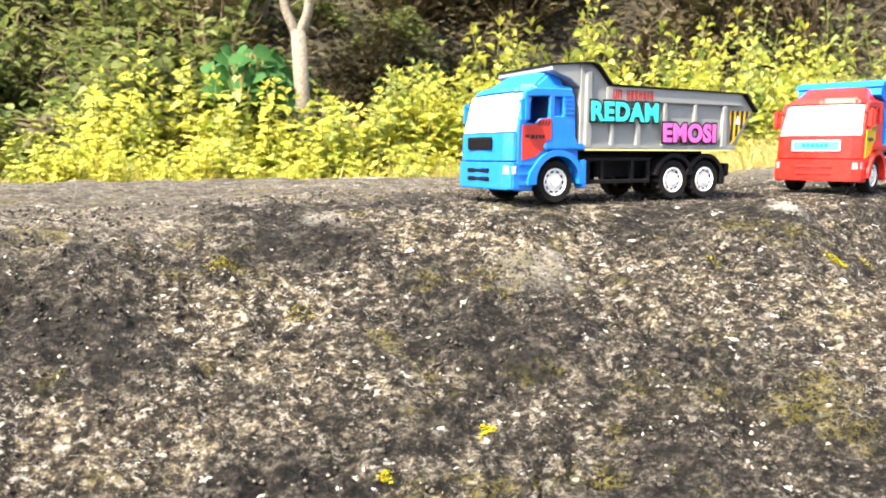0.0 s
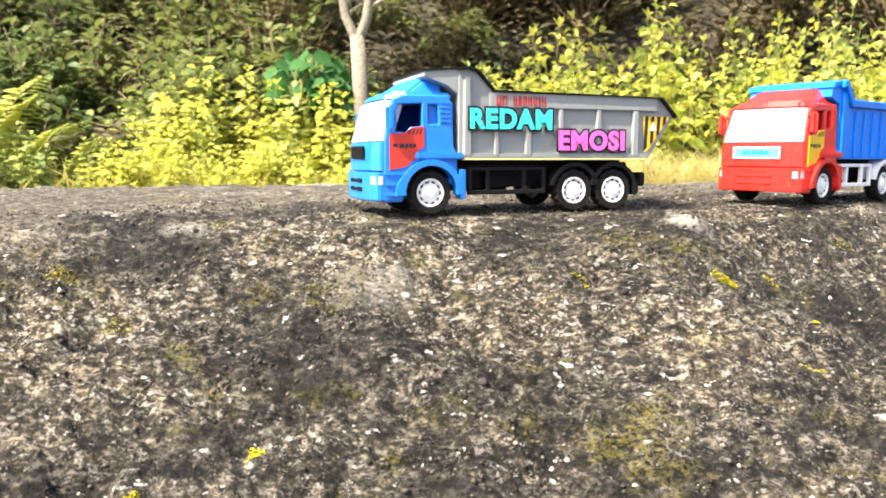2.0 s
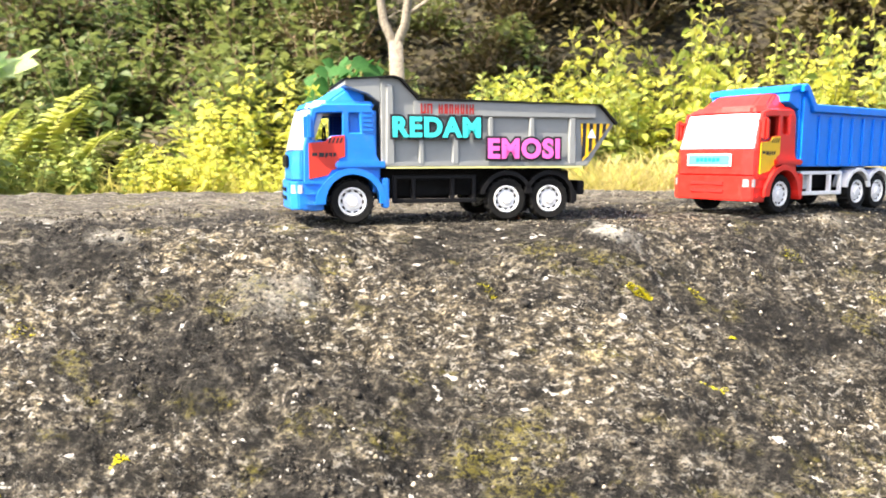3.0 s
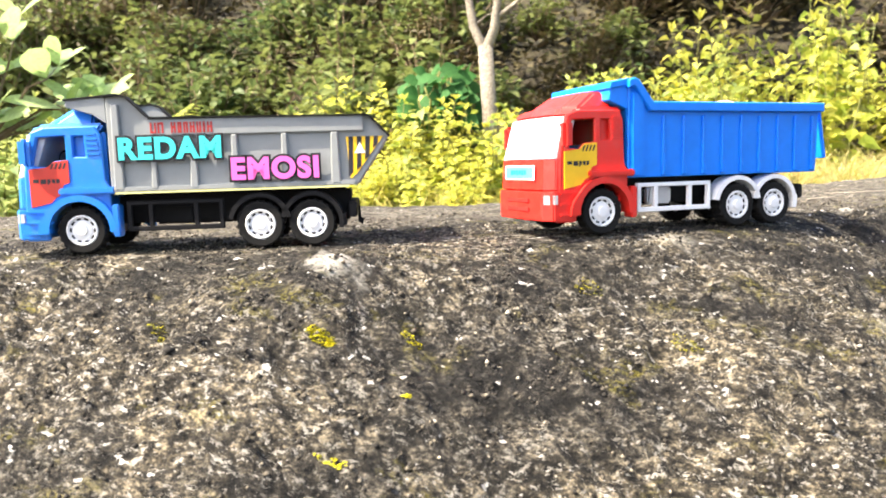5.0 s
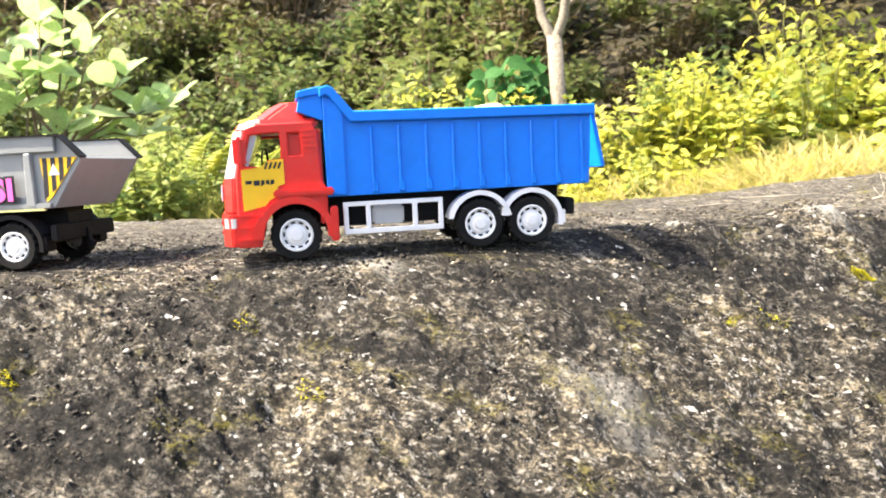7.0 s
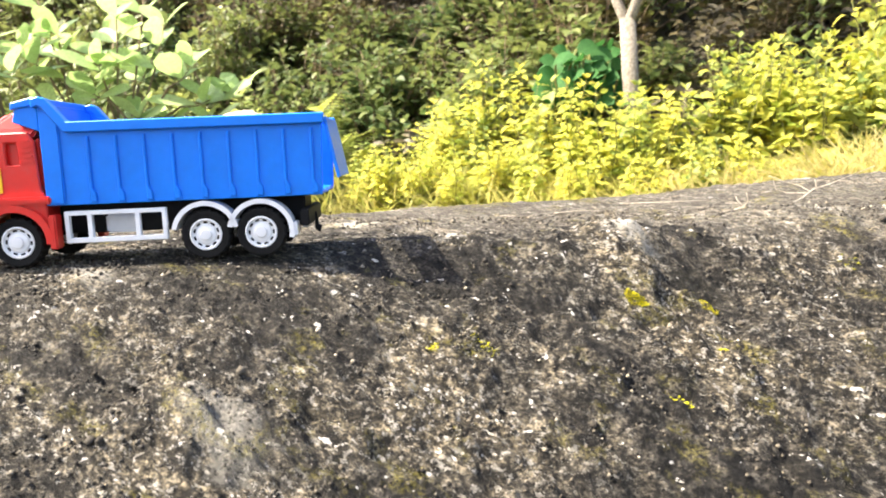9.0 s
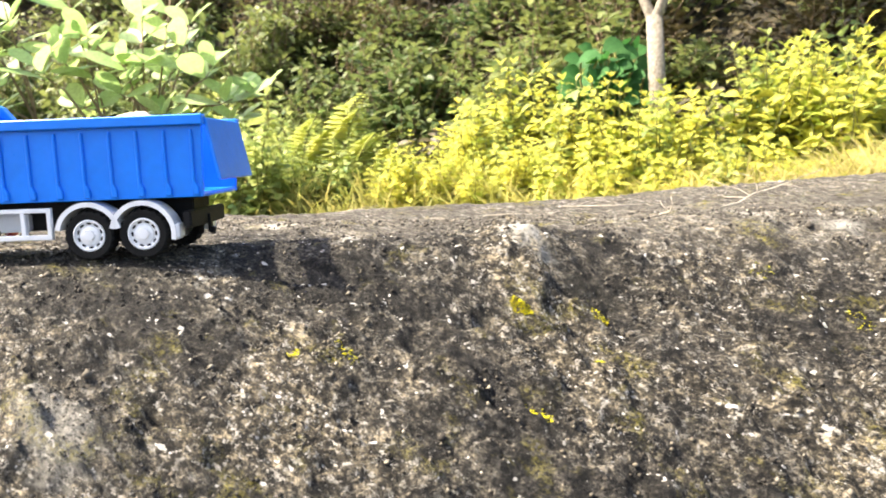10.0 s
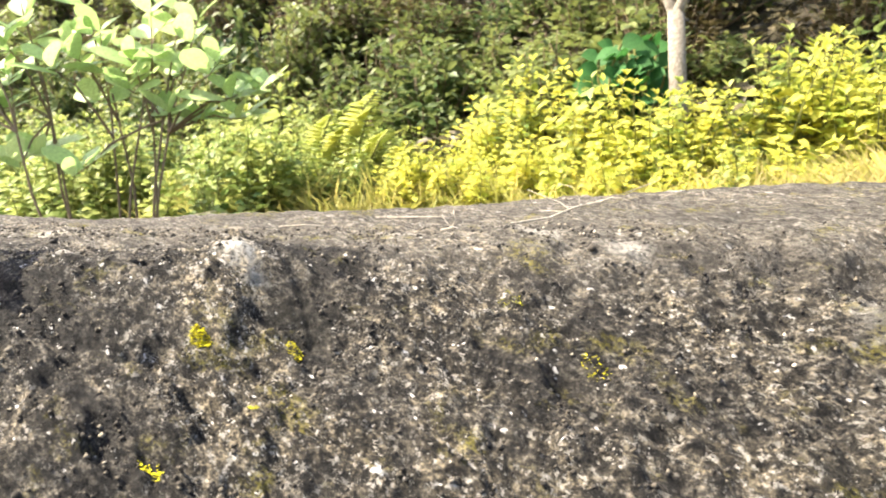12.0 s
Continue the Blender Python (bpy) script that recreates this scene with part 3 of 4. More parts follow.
    part("front_panel", slab(scaled(plan), 0.145 * S, 0.238 * S, 0.003 * S, 0.99, 0.0008), paint, truck)
    part("bumper", slab(scaled([(x + (0.007 if x > -0.05 else 0), y * 1.02) for x, y in plan]), 0.050 * S, 0.142 * S, -0.001 * S, 1.0, 0.0012), paint, truck)
    screen = [(-0.052, -c * 0.96), (-0.030, -c * 0.96), (-0.009, -f), (-0.002, 0), (-0.009, f), (-0.030, c * 0.96), (-0.052, c * 0.96)]
    part("windscreen", slab(scaled(screen), 0.240 * S, 0.368 * S, 0.028 * S, 0.95, 0.0006), SCREEN, truck, "glaring white windscreen")
    part("roof", slab(scaled([(-0.235, -c), (-0.07, -c), (-0.04, -f), (-0.03, 0), (-0.04, f), (-0.07, c), (-0.235, c)]), 0.366 * S, 0.398 * S, 0.012 * S, 0.93, 0.003), paint, truck, smooth=False)
    fairing = slab(scaled([(-0.215, -c * 0.86), (-0.09, -c * 0.86), (-0.06, -f * 0.8), (-0.055, 0), (-0.06, f * 0.8), (-0.09, c * 0.86), (-0.215, c * 0.86)]), 0.392 * S, 0.446 * S, 0.0, 0.84, 0)
    for v in fairing.verts:
        if v.co.z > 0.42 * S:
            v.co.x = v.co.x - 0.075 * S * min(1, max(0, (v.co.x / S + 0.215) / 0.1))
    bmesh.ops.bevel(fairing, geom=list(fairing.edges), offset=0.0025, segments=2, affect="EDGES", clamp_overlap=True)
    part("roof_fairing", fairing, paint, truck, "swept roof fairing")
    part("back_panel", sbox(-0.25, -0.236, -HALF + 0.016, HALF - 0.016, 0.10, 0.37), paint, truck)
    part("cab_floor", sbox(-0.24, -0.05, -HALF + 0.02, HALF - 0.02, 0.17, 0.20), BLACK, truck)
    part("seat", sbox(-0.225, -0.17, -HALF + 0.03, HALF - 0.03, 0.20, 0.285, 0.01), ROYAL, truck, "moulded blue bench inside the cab")
    wheel_ring = lathe([(0.026 * S, 0), (0.029 * S, 0.003 * S), (0.032 * S, 0), (0.029 * S, -0.003 * S), (0.026 * S, 0)], 20)
    ring = part("steering_wheel", wheel_ring, BLACK, truck)
    ring.matrix_basis = pose(-0.09 * S, 0.06 * S, 0.29 * S, 0, 0, 75)
    if dark_grille:
        grille = sbox(0.001, 0.007, -0.080, 0.080, 0.184, 0.226, 0.002)
        part("grille", grille, BLACK, truck, "dark grille")
        for k in range(3):
            part("grille_bar", sbox(0.006, 0.0095, -0.072, 0.072, 0.191 + k * 0.011, 0.196 + k * 0.011, 0.001), BLACK, truck)
    else:
        part("front_plate", sbox(0.0015, 0.005, -0.098, 0.098, 0.176, 0.222, 0.001), WHITE, truck, "white-edged plate")
        part("plate_sticker", sbox(0.004, 0.0062, -0.091, 0.091, 0.181, 0.217, 0.0005), PLATE, truck, "light blue sticker with a blurred word")
        bm = bmesh.new()
        for k in range(6):
            sbox(0.006, 0.0068, -0.054 + k * 0.018, -0.041 + k * 0.018, 0.192 + 0.002 * (k % 2), 0.207, 0.0, bm)
        part("plate_print", bm, ROYAL, truck)
    for z in (0.106, 0.078):
        part("bumper_slot", sbox(0.006, 0.0125, -0.072, 0.072, z, z + 0.014, 0.002), BLACK if dark_grille else CRIMSON, truck, "recessed bumper slot")
    for side in (1, -1):
        lamp = slab(scaled([(-0.034, side * (c + 0.006)), (-0.022, side * (c + 0.003)), (-0.002, side * (f + 0.014)), (0.003, side * (f - 0.006)), (-0.02, side * (f - 0.01))]), 0.100 * S, 0.132 * S, 0.0, 1.0, 0.0008)
        part("headlight", lamp, LAMP, truck, "clear headlight")
    # the nose reaches a little further ahead of the wheel arch
    for ob in truck.children:
        if ob.type == "MESH" and ob.name.split(".")[0] != "steering_wheel":
            for v in ob.data.vertices:
                v.co.x += 0.030 * S * min(1, max(0, (v.co.x / S + 0.075) / 0.045))


def chassis(truck, rail_paint, guard_paint):
    part("chassis_beam", sbox(-0.98, -0.10, -0.075, 0.075, 0.085, 0.172), BLACK, truck)
    part("bed_mount", sbox(-0.96, -0.26, -0.06, 0.06, 0.165, 0.19), BLACK, truck)
    part("rear_bumper", sbox(-1.0, -0.975, -HALF + 0.01, HALF - 0.01, 0.085, 0.135), BLACK, truck)
    part("tow_hook", plate(scaled([(-0.998, 0.06), (-1.012, 0.05), (-1.018, 0.07), (-1.008, 0.075), (-1.006, 0.115), (-0.998, 0.115)]), [], -0.01 * S, 0.01 * S), BLACK, truck)
    for side in (1, -1):
        y0, y1 = side * (HALF - 0.022) * S, side * (HALF - 0.006) * S
        loop = scaled([(-0.30, 0.065), (-0.30, 0.158), (-0.59, 0.158), (-0.59, 0.065)])
        gaps = [scaled([(-a, 0.080), (-a, 0.145), (-b, 0.145), (-b, 0.080)]) for a, b in ((0.314, 0.364), (0.378, 0.500), (0.514, 0.577))]
        part("side_rail", plate(loop, gaps, y0, y1, 0.0006), rail_paint, truck, "open rectangular side guard")
        part("fuel_tank", sbox(-0.485, -0.39, side * 0.07, side * 0.10, 0.085, 0.14, 0.006), rail_paint if rail_paint is WHITE else BLACK, truck)
        for x in (-0.700, -0.860):
            part("mudguard", arch(x * S, 0.074 * S, 0.084 * S, 0.098 * S, 12 if x > -0.8 else -12 + 24, 168 if x > -0.8 else 192, side * (HALF - 0.055) * S, side * (HALF + 0.004) * S), guard_paint, truck, "curved mudguard")
        part("mud_flap", sbox(-0.966, -0.955, side * (HALF - 0.05), side * HALF, 0.06, 0.10, 0.002), guard_paint, truck)
    for x in (-0.165, -0.700, -0.860):
        part("axle", sbox(x - 0.008, x + 0.008, -0.15, 0.15, 0.066, 0.082), BLACK, truck)
        for side in (1, -1):
            wheel(truck, x, side * (HALF - 0.026), side)


def bed_grey(truck):
    """The grey tipper with a cut-off tail and framed side panels."""
    top, low = 0.405, 0.186
    wall = [(-0.262, low), (-0.262, 0.472), (-0.300, 0.475), (-0.325, 0.466), (-0.385, top), (-1.045, top - 0.008), (-1.108, 0.335), (-1.005, low)]
    for side in (1, -1):
        part("bed_side", plate(scaled(wall), [], side * (HALF - 0.012) * S, side * HALF * S, 0.0008), GREY, truck)
        frames = [(-0.275, -0.305, low + 0.006, 0.45), (-0.385, -0.405, low + 0.006, 0.33), (-0.50, -0.525, low + 0.006, 0.33), (-0.625, -0.65, low + 0.006, 0.352), (-0.775, -0.80, low + 0.006, 0.352), (-0.925, -0.955, low + 0.006, 0.352)]
        for x1, x0, z0, z1 in frames:
            part("bed_rib", plate(scaled([(x1, z0), (x1 - 0.004, z1), (x0 + 0.004, z1), (x0, z0)]), [], side * (HALF - 0.002) * S, side * (HALF + 0.013) * S, 0.0012), GREY, truck)
        part("bed_belt", sbox(-1.03, -0.37, side * (HALF - 0.002), side * (HALF + 0.012), 0.352, top - 0.004, 0.003), GREY, truck)
        part("bed_sill", sbox(-1.0, -0.27, side * (HALF - 0.002), side * (HALF + 0.012), low + 0.001, low + 0.016, 0.002), GREY, truck)
        rim = [(-0.255, 0.476), (-0.300, 0.480), (-0.328, 0.472), (-0.387, top + 0.004), (-1.047, top - 0.003), (-1.113, 0.336), (-1.107, 0.331), (-1.044, top - 0.007), (-0.384, top + 0.001), (-0.325, 0.467), (-0.300, 0.475), (-0.255, 0.471)]
        part("bed_rim", plate(scaled(rim), [], side * (HALF - 0.016) * S, side * (HALF + 0.019) * S), BLACK, truck, "thin dark upper rim")
        part("hazard_sticker", plate(scaled([(-0.975, 0.335), (-1.090, 0.335), (-1.004, 0.220), (-0.985, 0.205)]), [], side * (HALF + 0.001) * S, side * (HALF + 0.0035) * S), YELLOW, truck, "yellow sticker with slanted black stripes")
        bm = bmesh.new()
        for k in range(4):
            a, low_z = 0.983 + k * 0.026, (0.212, 0.232, 0.262, 0.298)[k]
            q = [(-a, 0.335), (-a - 0.014, 0.335), (-a - 0.010, low_z + 0.012), (-a + 0.004, low_z)]
            bm.faces.new([bm.verts.new((x * S, side * (HALF + 0.0042) * S, z * S)) for x, z in q])
        part("hazard_stripes", bm, INK, truck)
        bm = bmesh.new()
        bm.faces.new([bm.verts.new((x * S, side * (HALF + 0.0049) * S, z * S)) for x, z in ((-1.000, 0.284), (-1.034, 0.284), (-1.017, 0.318))])
        part("warning_triangle", bm, WHITE, truck)
    part("bed_front", sbox(-0.275, -0.262, -HALF + 0.012, HALF - 0.012, 0.186, 0.462), GREY, truck)
    part("bed_floor", sbox(-1.0, -0.262, -HALF + 0.012, HALF - 0.012, 0.186, 0.200), GREY, truck)
    canopy = plate(scaled([(-0.142, 0.446), (-0.146, 0.464), (-0.262, 0.474), (-0.262, 0.392), (-0.222, 0.420)]), [], -(HALF - 0.002) * S, (HALF - 0.002) * S, 0.0008)
    part("bed_visor", canopy, GREY, truck, "visor over the cab roof")
    part("visor_rim", plate(scaled([(-0.140, 0.463), (-0.141, 0.468), (-0.262, 0.478), (-0.262, 0.473)]), [], -(HALF + 0.003) * S, (HALF + 0.003) * S), BLACK, truck, "thin dark upper rim")
    for side in (1, -1):
        part("sill_tape", sbox(-0.98, -0.275, side * (HALF + 0.002), side * (HALF + 0.0135), low - 0.006, low, 0.001), PALE_YELLOW, truck, "pale yellow strip under the bed")
    part("tailgate", plate(scaled([(-0.995, 0.190), (-1.094, 0.336), (-1.102, 0.330), (-1.004, 0.186)]), [], -(HALF - 0.013) * S, (HALF - 0.013) * S), GREY, truck)
    # painted words; the small red ones are kept as blocks
    for text, x, z, size, paint, what in (("REDAM", -0.447, 0.312, 0.0285, CYAN, "cyan hand-cut word"), ("EMOSI", -0.757, 0.243, 0.0290, PINK, "pink hand-cut word")):
        for swell, depth, ink in ((0.0036, 0.0004, INK), (0.0013, 0.0010, paint)):
            words("lettering" if ink is paint else "lettering_outline", text, size, swell, ink, truck, pose(x * S, (HALF + 0.0155) * S, z * S, 90, 0, 180), what if ink is paint else "", depth)
    bm = bmesh.new()
    x = -0.392
    for k, (wide, gap) in enumerate(((0.017, 0.005), (0.017, 0.022), (0.014, 0.006), (0.011, 0.006), (0.013, 0.006), (0.014, 0.006), (0.013, 0.006), (0.006, 0.006), (0.015, 0.0))):
        for q in ((x, x - 0.005), (x - wide + 0.005, x - wide)):
            sbox(q[0], q[1], HALF + 0.0118, HALF + 0.0135, 0.360, 0.392, 0.0, bm)
        sbox(x, x - wide, HALF + 0.0118, HALF + 0.0133, (0.360, 0.386, 0.374)[k % 3], (0.366, 0.392, 0.380)[k % 3], 0.0, bm)
        x -= wide + gap
    part("small_lettering", bm, CRIMSON, truck, "small dark red painted marks")


def bed_blue(truck):
    """The blue tipper: a slightly flared box with slim ribs and a wide rim."""
    top, low = 0.402, 0.176
    wall = [(-0.258, low), (-0.258, 0.462), (-0.268, 0.470), (-0.280, 0.466), (-0.335, top), (-1.055, top), (-1.045, low)]
    for side in (1, -1):
        part("bed_side", plate(scaled(wall), [], side * (HALF - 0.012) * S, side * HALF * S, 0.0008), ROYAL, truck)
        for k in range(9):
            x = -0.385 - k * 0.079
            rib = plate(scaled([(x, low + 0.006), (x, 0.366), (x - 0.009, 0.372), (x - 0.009, low + 0.045), (x - 0.018, low + 0.03), (x - 0.018, low + 0.006)]), [], side * (HALF - 0.002) * S, side * (HALF + 0.008) * S, 0.0009)
            part("bed_rib", rib, ROYAL, truck)
        part("bed_post", sbox(-0.315, -0.268, side * (HALF - 0.002), side * (HALF + 0.008), low + 0.004, 0.44, 0.004), ROYAL, truck)
        rim = [(-0.250, 0.478), (-0.272, 0.484), (-0.288, 0.478), (-0.342, top + 0.010), (-1.062, top + 0.010), (-1.062, top - 0.020), (-0.332, top - 0.020), (-0.278, 0.452), (-0.268, 0.458), (-0.250, 0.452)]
        part("bed_rim", plate(scaled(rim), [], side * (HALF - 0.014) * S, side * (HALF + 0.018) * S, 0.001), ROYAL, truck, "wide moulded upper rim")
    part("bed_front", sbox(-0.272, -0.258, -HALF + 0.012, HALF - 0.012, low, 0.455), ROYAL, truck)
    part("bed_floor", sbox(-1.045, -0.258, -HALF + 0.012, HALF - 0.012, low, low + 0.014), ROYAL, truck)
    part("bed_visor", plate(scaled([(-0.186, 0.416), (-0.196, 0.458), (-0.258, 0.468), (-0.258, 0.388)]), [], -(HALF - 0.002) * S, (HALF - 0.002) * S, 0.0008), ROYAL, truck, "visor over the cab roof")
    part("visor_rim", plate(scaled([(-0.186, 0.450), (-0.190, 0.470), (-0.255, 0.484), (-0.255, 0.462)]), [], -(HALF + 0.006) * S, (HALF + 0.006) * S, 0.0008), ROYAL, truck)
    gate = part("tailgate", plate(scaled([(-1.056, top), (-1.066, top), (-1.100, low + 0.05), (-1.090, low + 0.046)]), [], -(HALF - 0.004) * S, (HALF - 0.004) * S, 0.0008), ROYAL, truck, "hinged tailgate hanging ajar")


def settle(truck, x, y, heading):
    """Stand the truck on the boulder, its front at (x, y)."""
    dx, dy = math.cos(radians(heading)), math.sin(radians(heading))

    def under(u):
        pts = [(x - u * S * dx - s * 0.147 * S * dy, y - u * S * dy + s * 0.147 * S * dx) for s in (1, -1)]
        return [max(float(rock_height(px + ox, py + oy)) for ox in (-0.012, 0, 0.012) for oy in (-0.006, 0, 0.006)) for px, py in pts]

    front, rear = under(0.165), under(0.78)
    a, b = sum(front) / 2, sum(rear) / 2
    tilt = math.atan2(b - a, 0.615 * S)
    lean = math.atan2((front[0] + rear[0] - front[1] - rear[1]) / 2, 0.294 * S)
    z = a - math.sin(tilt) * 0.165 * S + 0.0006
    truck.matrix_basis = Matrix.Translation((x, y, z)) @ Euler((0, 0, radians(heading))).to_matrix().to_4x4() @ Euler((lean, tilt, 0)).to_matrix().to_4x4()


grey_truck = tagged(new("toy_dump_truck"), "toy dump truck with sky-blue cab and lettered grey bed", "toy truck", "toy trucks on the boulder")
cab(grey_truck, BLUE, STICKER_RED, True, BLACK)
chassis(grey_truck, BLACK, BLACK)
bed_grey(grey_truck)
settle(grey_truck, -0.0295, 0.884, 203.7)
red_truck = tagged(new("toy_dump_truck"), "toy dump truck with red cab and ribbed blue bed", "toy truck", "toy trucks on the boulder")
cab(red_truck, RED, YELLOW, False, PLATE)
chassis(red_truck, WHITE, WHITE)
bed_blue(red_truck)
settle(red_truck, 0.4552, 1.0470, 220.4)


def load_stone():
    """A pale lump that lies in the blue bed and just shows over its rim."""
    bm = bmesh.new()
    bmesh.ops.create_icosphere(bm, subdivisions=3, radius=1)
    for v in bm.verts:
        v.co = v.co * (1 + 0.16 * noise.noise(v.co * 1.7) + 0.05 * noise.noise(v.co * 5))
        v.co = Vector((v.co.x * 0.034, v.co.y * 0.030, v.co.z * 0.041))
    ob = part("stone", bm, TWIG, None, "", True)
    tagged(ob, "pale rounded stone lying in the blue truck bed", "stone")
    ob.matrix_basis = red_truck.matrix_basis @ pose(-0.80 * S, 0, 0.190 * S + 0.040)


load_stone()


# ---- plants ----
def rnd(a, b):
    return random.uniform(a, b)


def sway(base, height, lean, turns=5, curve=0.25):
    """Points of a stem that rises from base and bends over by lean (a vector)."""
    pts = []
    for k in range(turns + 1):
        f = k / turns
        pts.append(Vector(base) + Vector((0, 0, height * f * (1 - 0.12 * f))) + Vector(lean) * f ** (1 + curve) + Vector((rnd(-1, 1), rnd(-1, 1), 0)) * 0.008 * height * f * 4)
    return pts


def along(points, f):
    g = f * (len(points) - 1)
    k = min(int(g), len(points) - 2)
    return points[k].lerp(points[k + 1], g - k), (points[k + 1] - points[k]).normalized()


def plant(name, label, category, group, stems, stem_material, leaf_mat, m, joined=False, rounded=False):
    """A plant from (stem, foliage) pairs of mesh lists: each stem is a part that carries its foliage."""
    thing = new(name)
    tagged(thing, label, category, group)
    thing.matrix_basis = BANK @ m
    for (sv, sf), (lv, lf) in stems:
        stem = listed("branchwork" if joined else "stem", [tuple(v) for v in sv], sf, stem_material, thing, smooth=True)
        tuft = listed("foliage", lv, lf, leaf_mat, stem, smooth=rounded)
        if joined:
            tagged(stem, kind="stuff")
        tagged(tuft, kind="stuff")
    return thing


def weed(height, count, leaf_size, nodes, spread=0.07):
    """A leafy weed: a few upright stems with paired, drooping leaves that shrink to a pale tip."""
    out_list = []
    for _ in range(count):
        sv, sf, lv, lf = [], [], [], []
        a = rnd(0, 6.28)
        hgt = height * rnd(0.5, 1.12)
        base = (math.cos(a) * rnd(0, spread * 0.4), math.sin(a) * rnd(0, spread * 0.4), -0.03)
        pts = sway(base, hgt, (math.cos(a) * spread * rnd(0.2, 1), math.sin(a) * spread * rnd(0.2, 1), 0))
        tube(sv, sf, pts, [0.0028 * (1 - 0.7 * k / 5) for k in range(6)], 5)
        turn = rnd(0, 6.28)
        for k in range(nodes):
            f = 0.08 + 0.92 * (k + rnd(-0.3, 0.3)) / nodes
            at, up = along(pts, min(max(f, 0.02), 1))
            size = leaf_size * (1.2 - 0.75 * f) * rnd(0.7, 1.3)
            for pair in (0, 1, 2):
                b = turn + pair * 2.1 + rnd(-0.5, 0.5)
                out = Vector((math.cos(b), math.sin(b), rnd(-0.15, 0.7)))
                stalk = at + out.normalized() * size * rnd(0.15, 0.6)
                leaf(lv, lf, stalk, out, Vector((rnd(-0.5, 0.5), rnd(-0.7, 0.3), 1)), size, size * rnd(0.55, 0.75), rnd(0.1, 0.6), 0.22, 2)
            turn += 1.57 + rnd(-0.3, 0.3)
        at, up = along(pts, 1.0)
        for k in range(4):
            b = rnd(0, 6.28)
            leaf(lv, lf, at, Vector((math.cos(b), math.sin(b), 1.1)), Vector((0, 0, 1)), leaf_size * 0.5, leaf_size * 0.22, 0.2, 0.2, 2)
        out_list.append(((sv, sf), (lv, lf)))
    return out_list


def scatter_plants(name, label, category, group, makes, stem_material, leaf_mat, spots, joined=False):
    """Builds a few of a kind and stands copies of them at the spots (x, y, scale)."""
    made = []
    for k, (x, y, scale) in enumerate(spots):
        m = pose(x, y, float(ground_height(x, y)) - 0.005, rnd(-5, 5), rnd(-5, 5), rnd(0, 360))
        if k < len(makes):
            ob = plant(name, label, category, group, makes[k], stem_material, leaf_mat, Matrix.Identity(4), joined)
            made.append(ob)
        else:
            ob = copy_thing(made[k % len(made)], Matrix.Identity(4))
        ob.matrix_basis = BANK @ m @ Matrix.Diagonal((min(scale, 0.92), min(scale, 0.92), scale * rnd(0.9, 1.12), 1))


# sunlit weeds along the boulder's far edge, taller towards the right
TOPS_X = (-2.3, -1.6, -1.2, -1.0, -0.86, -0.72, -0.6, -0.45, -0.3, -0.15, 0.0, 0.1, 0.3, 0.5, 0.8, 1.6)
TOPS_Z = (0.36, 0.36, 0.30, 0.20, 0.22, 0.35, 0.29, 0.25, 0.31, 0.33, 0.37, 0.47, 0.43, 0.47, 0.46, 0.46)
spots = []
for k in range(208):
    x = rnd(-2.3, 1.5)
    y = (rnd(1.62, 1.97) if x > -0.05 else rnd(1.50, 1.95)) + 0.06 * max(0, x)
    top = float(np.interp(x / y * 1.65, TOPS_X, TOPS_Z)) * (1 + 0.35 * (y - 1.65))
    if -2.0 < x < -0.78 and y < 1.70:
        continue
    spots.append((x, y, max(0.35, top / 0.32 * rnd(0.6, 1.08))))
for k in range(100):
    x = rnd(-2.2, 0.08)
    y = rnd(1.44, 1.56) + 0.10 * max(-0.7, min(x, 1)) - 0.08 * max(0, -0.8 - x)
    spots.append((x, y, rnd(0.38, 0.62)))
for _ in range(14):
    spots.append((rnd(-0.52, 0.12), rnd(1.62, 1.71), rnd(0.95, 1.12)))
for x, y, scale in ((-0.36, 1.60, 0.95), (-0.30, 1.62, 1.0), (-0.25, 1.58, 0.9), (-0.33, 1.55, 0.85), (-0.28, 1.53, 0.8)):
    spots.append((x, y, scale))
for _ in range(50):
    x = rnd(-2.6, -0.8)
    spots.append((x, 1.33 + 0.14 * (x + 1.4) + rnd(0, 0.12), rnd(0.22, 0.36)))
for _ in range(90):
    spots.append((rnd(-4.8, -2.2), rnd(1.30, 1.9), rnd(0.7, 1.35)))
for _ in range(46):
    spots.append((rnd(-2.7, -1.0), rnd(1.08, 1.42), rnd(0.75, 1.25)))
sunny = [s for s in spots if s[0] > -0.80 and rnd(0, 1) < (0.62 if s[0] > 0.6 else 0.95 if s[2] < 0.63 else 0.8)]
leafy = [s for s in spots if s not in sunny]
makes = [weed(rnd(0.30, 0.36), random.randint(3, 5), rnd(0.036, 0.052), 15) for _ in range(8)]
scatter_plants("weed", "leafy yellow-green weed in full sun behind the boulder", "weed", "weeds behind the boulder", makes, GREEN_STEM, WEED, sunny)
makes = [weed(rnd(0.30, 0.36), random.randint(3, 5), rnd(0.040, 0.056), 13) for _ in range(6)]
scatter_plants("green_weed", "leafy mid-green weed behind the boulder", "weed", "green weeds behind the boulder", makes, GREEN_STEM, GREEN_WEED, leafy)


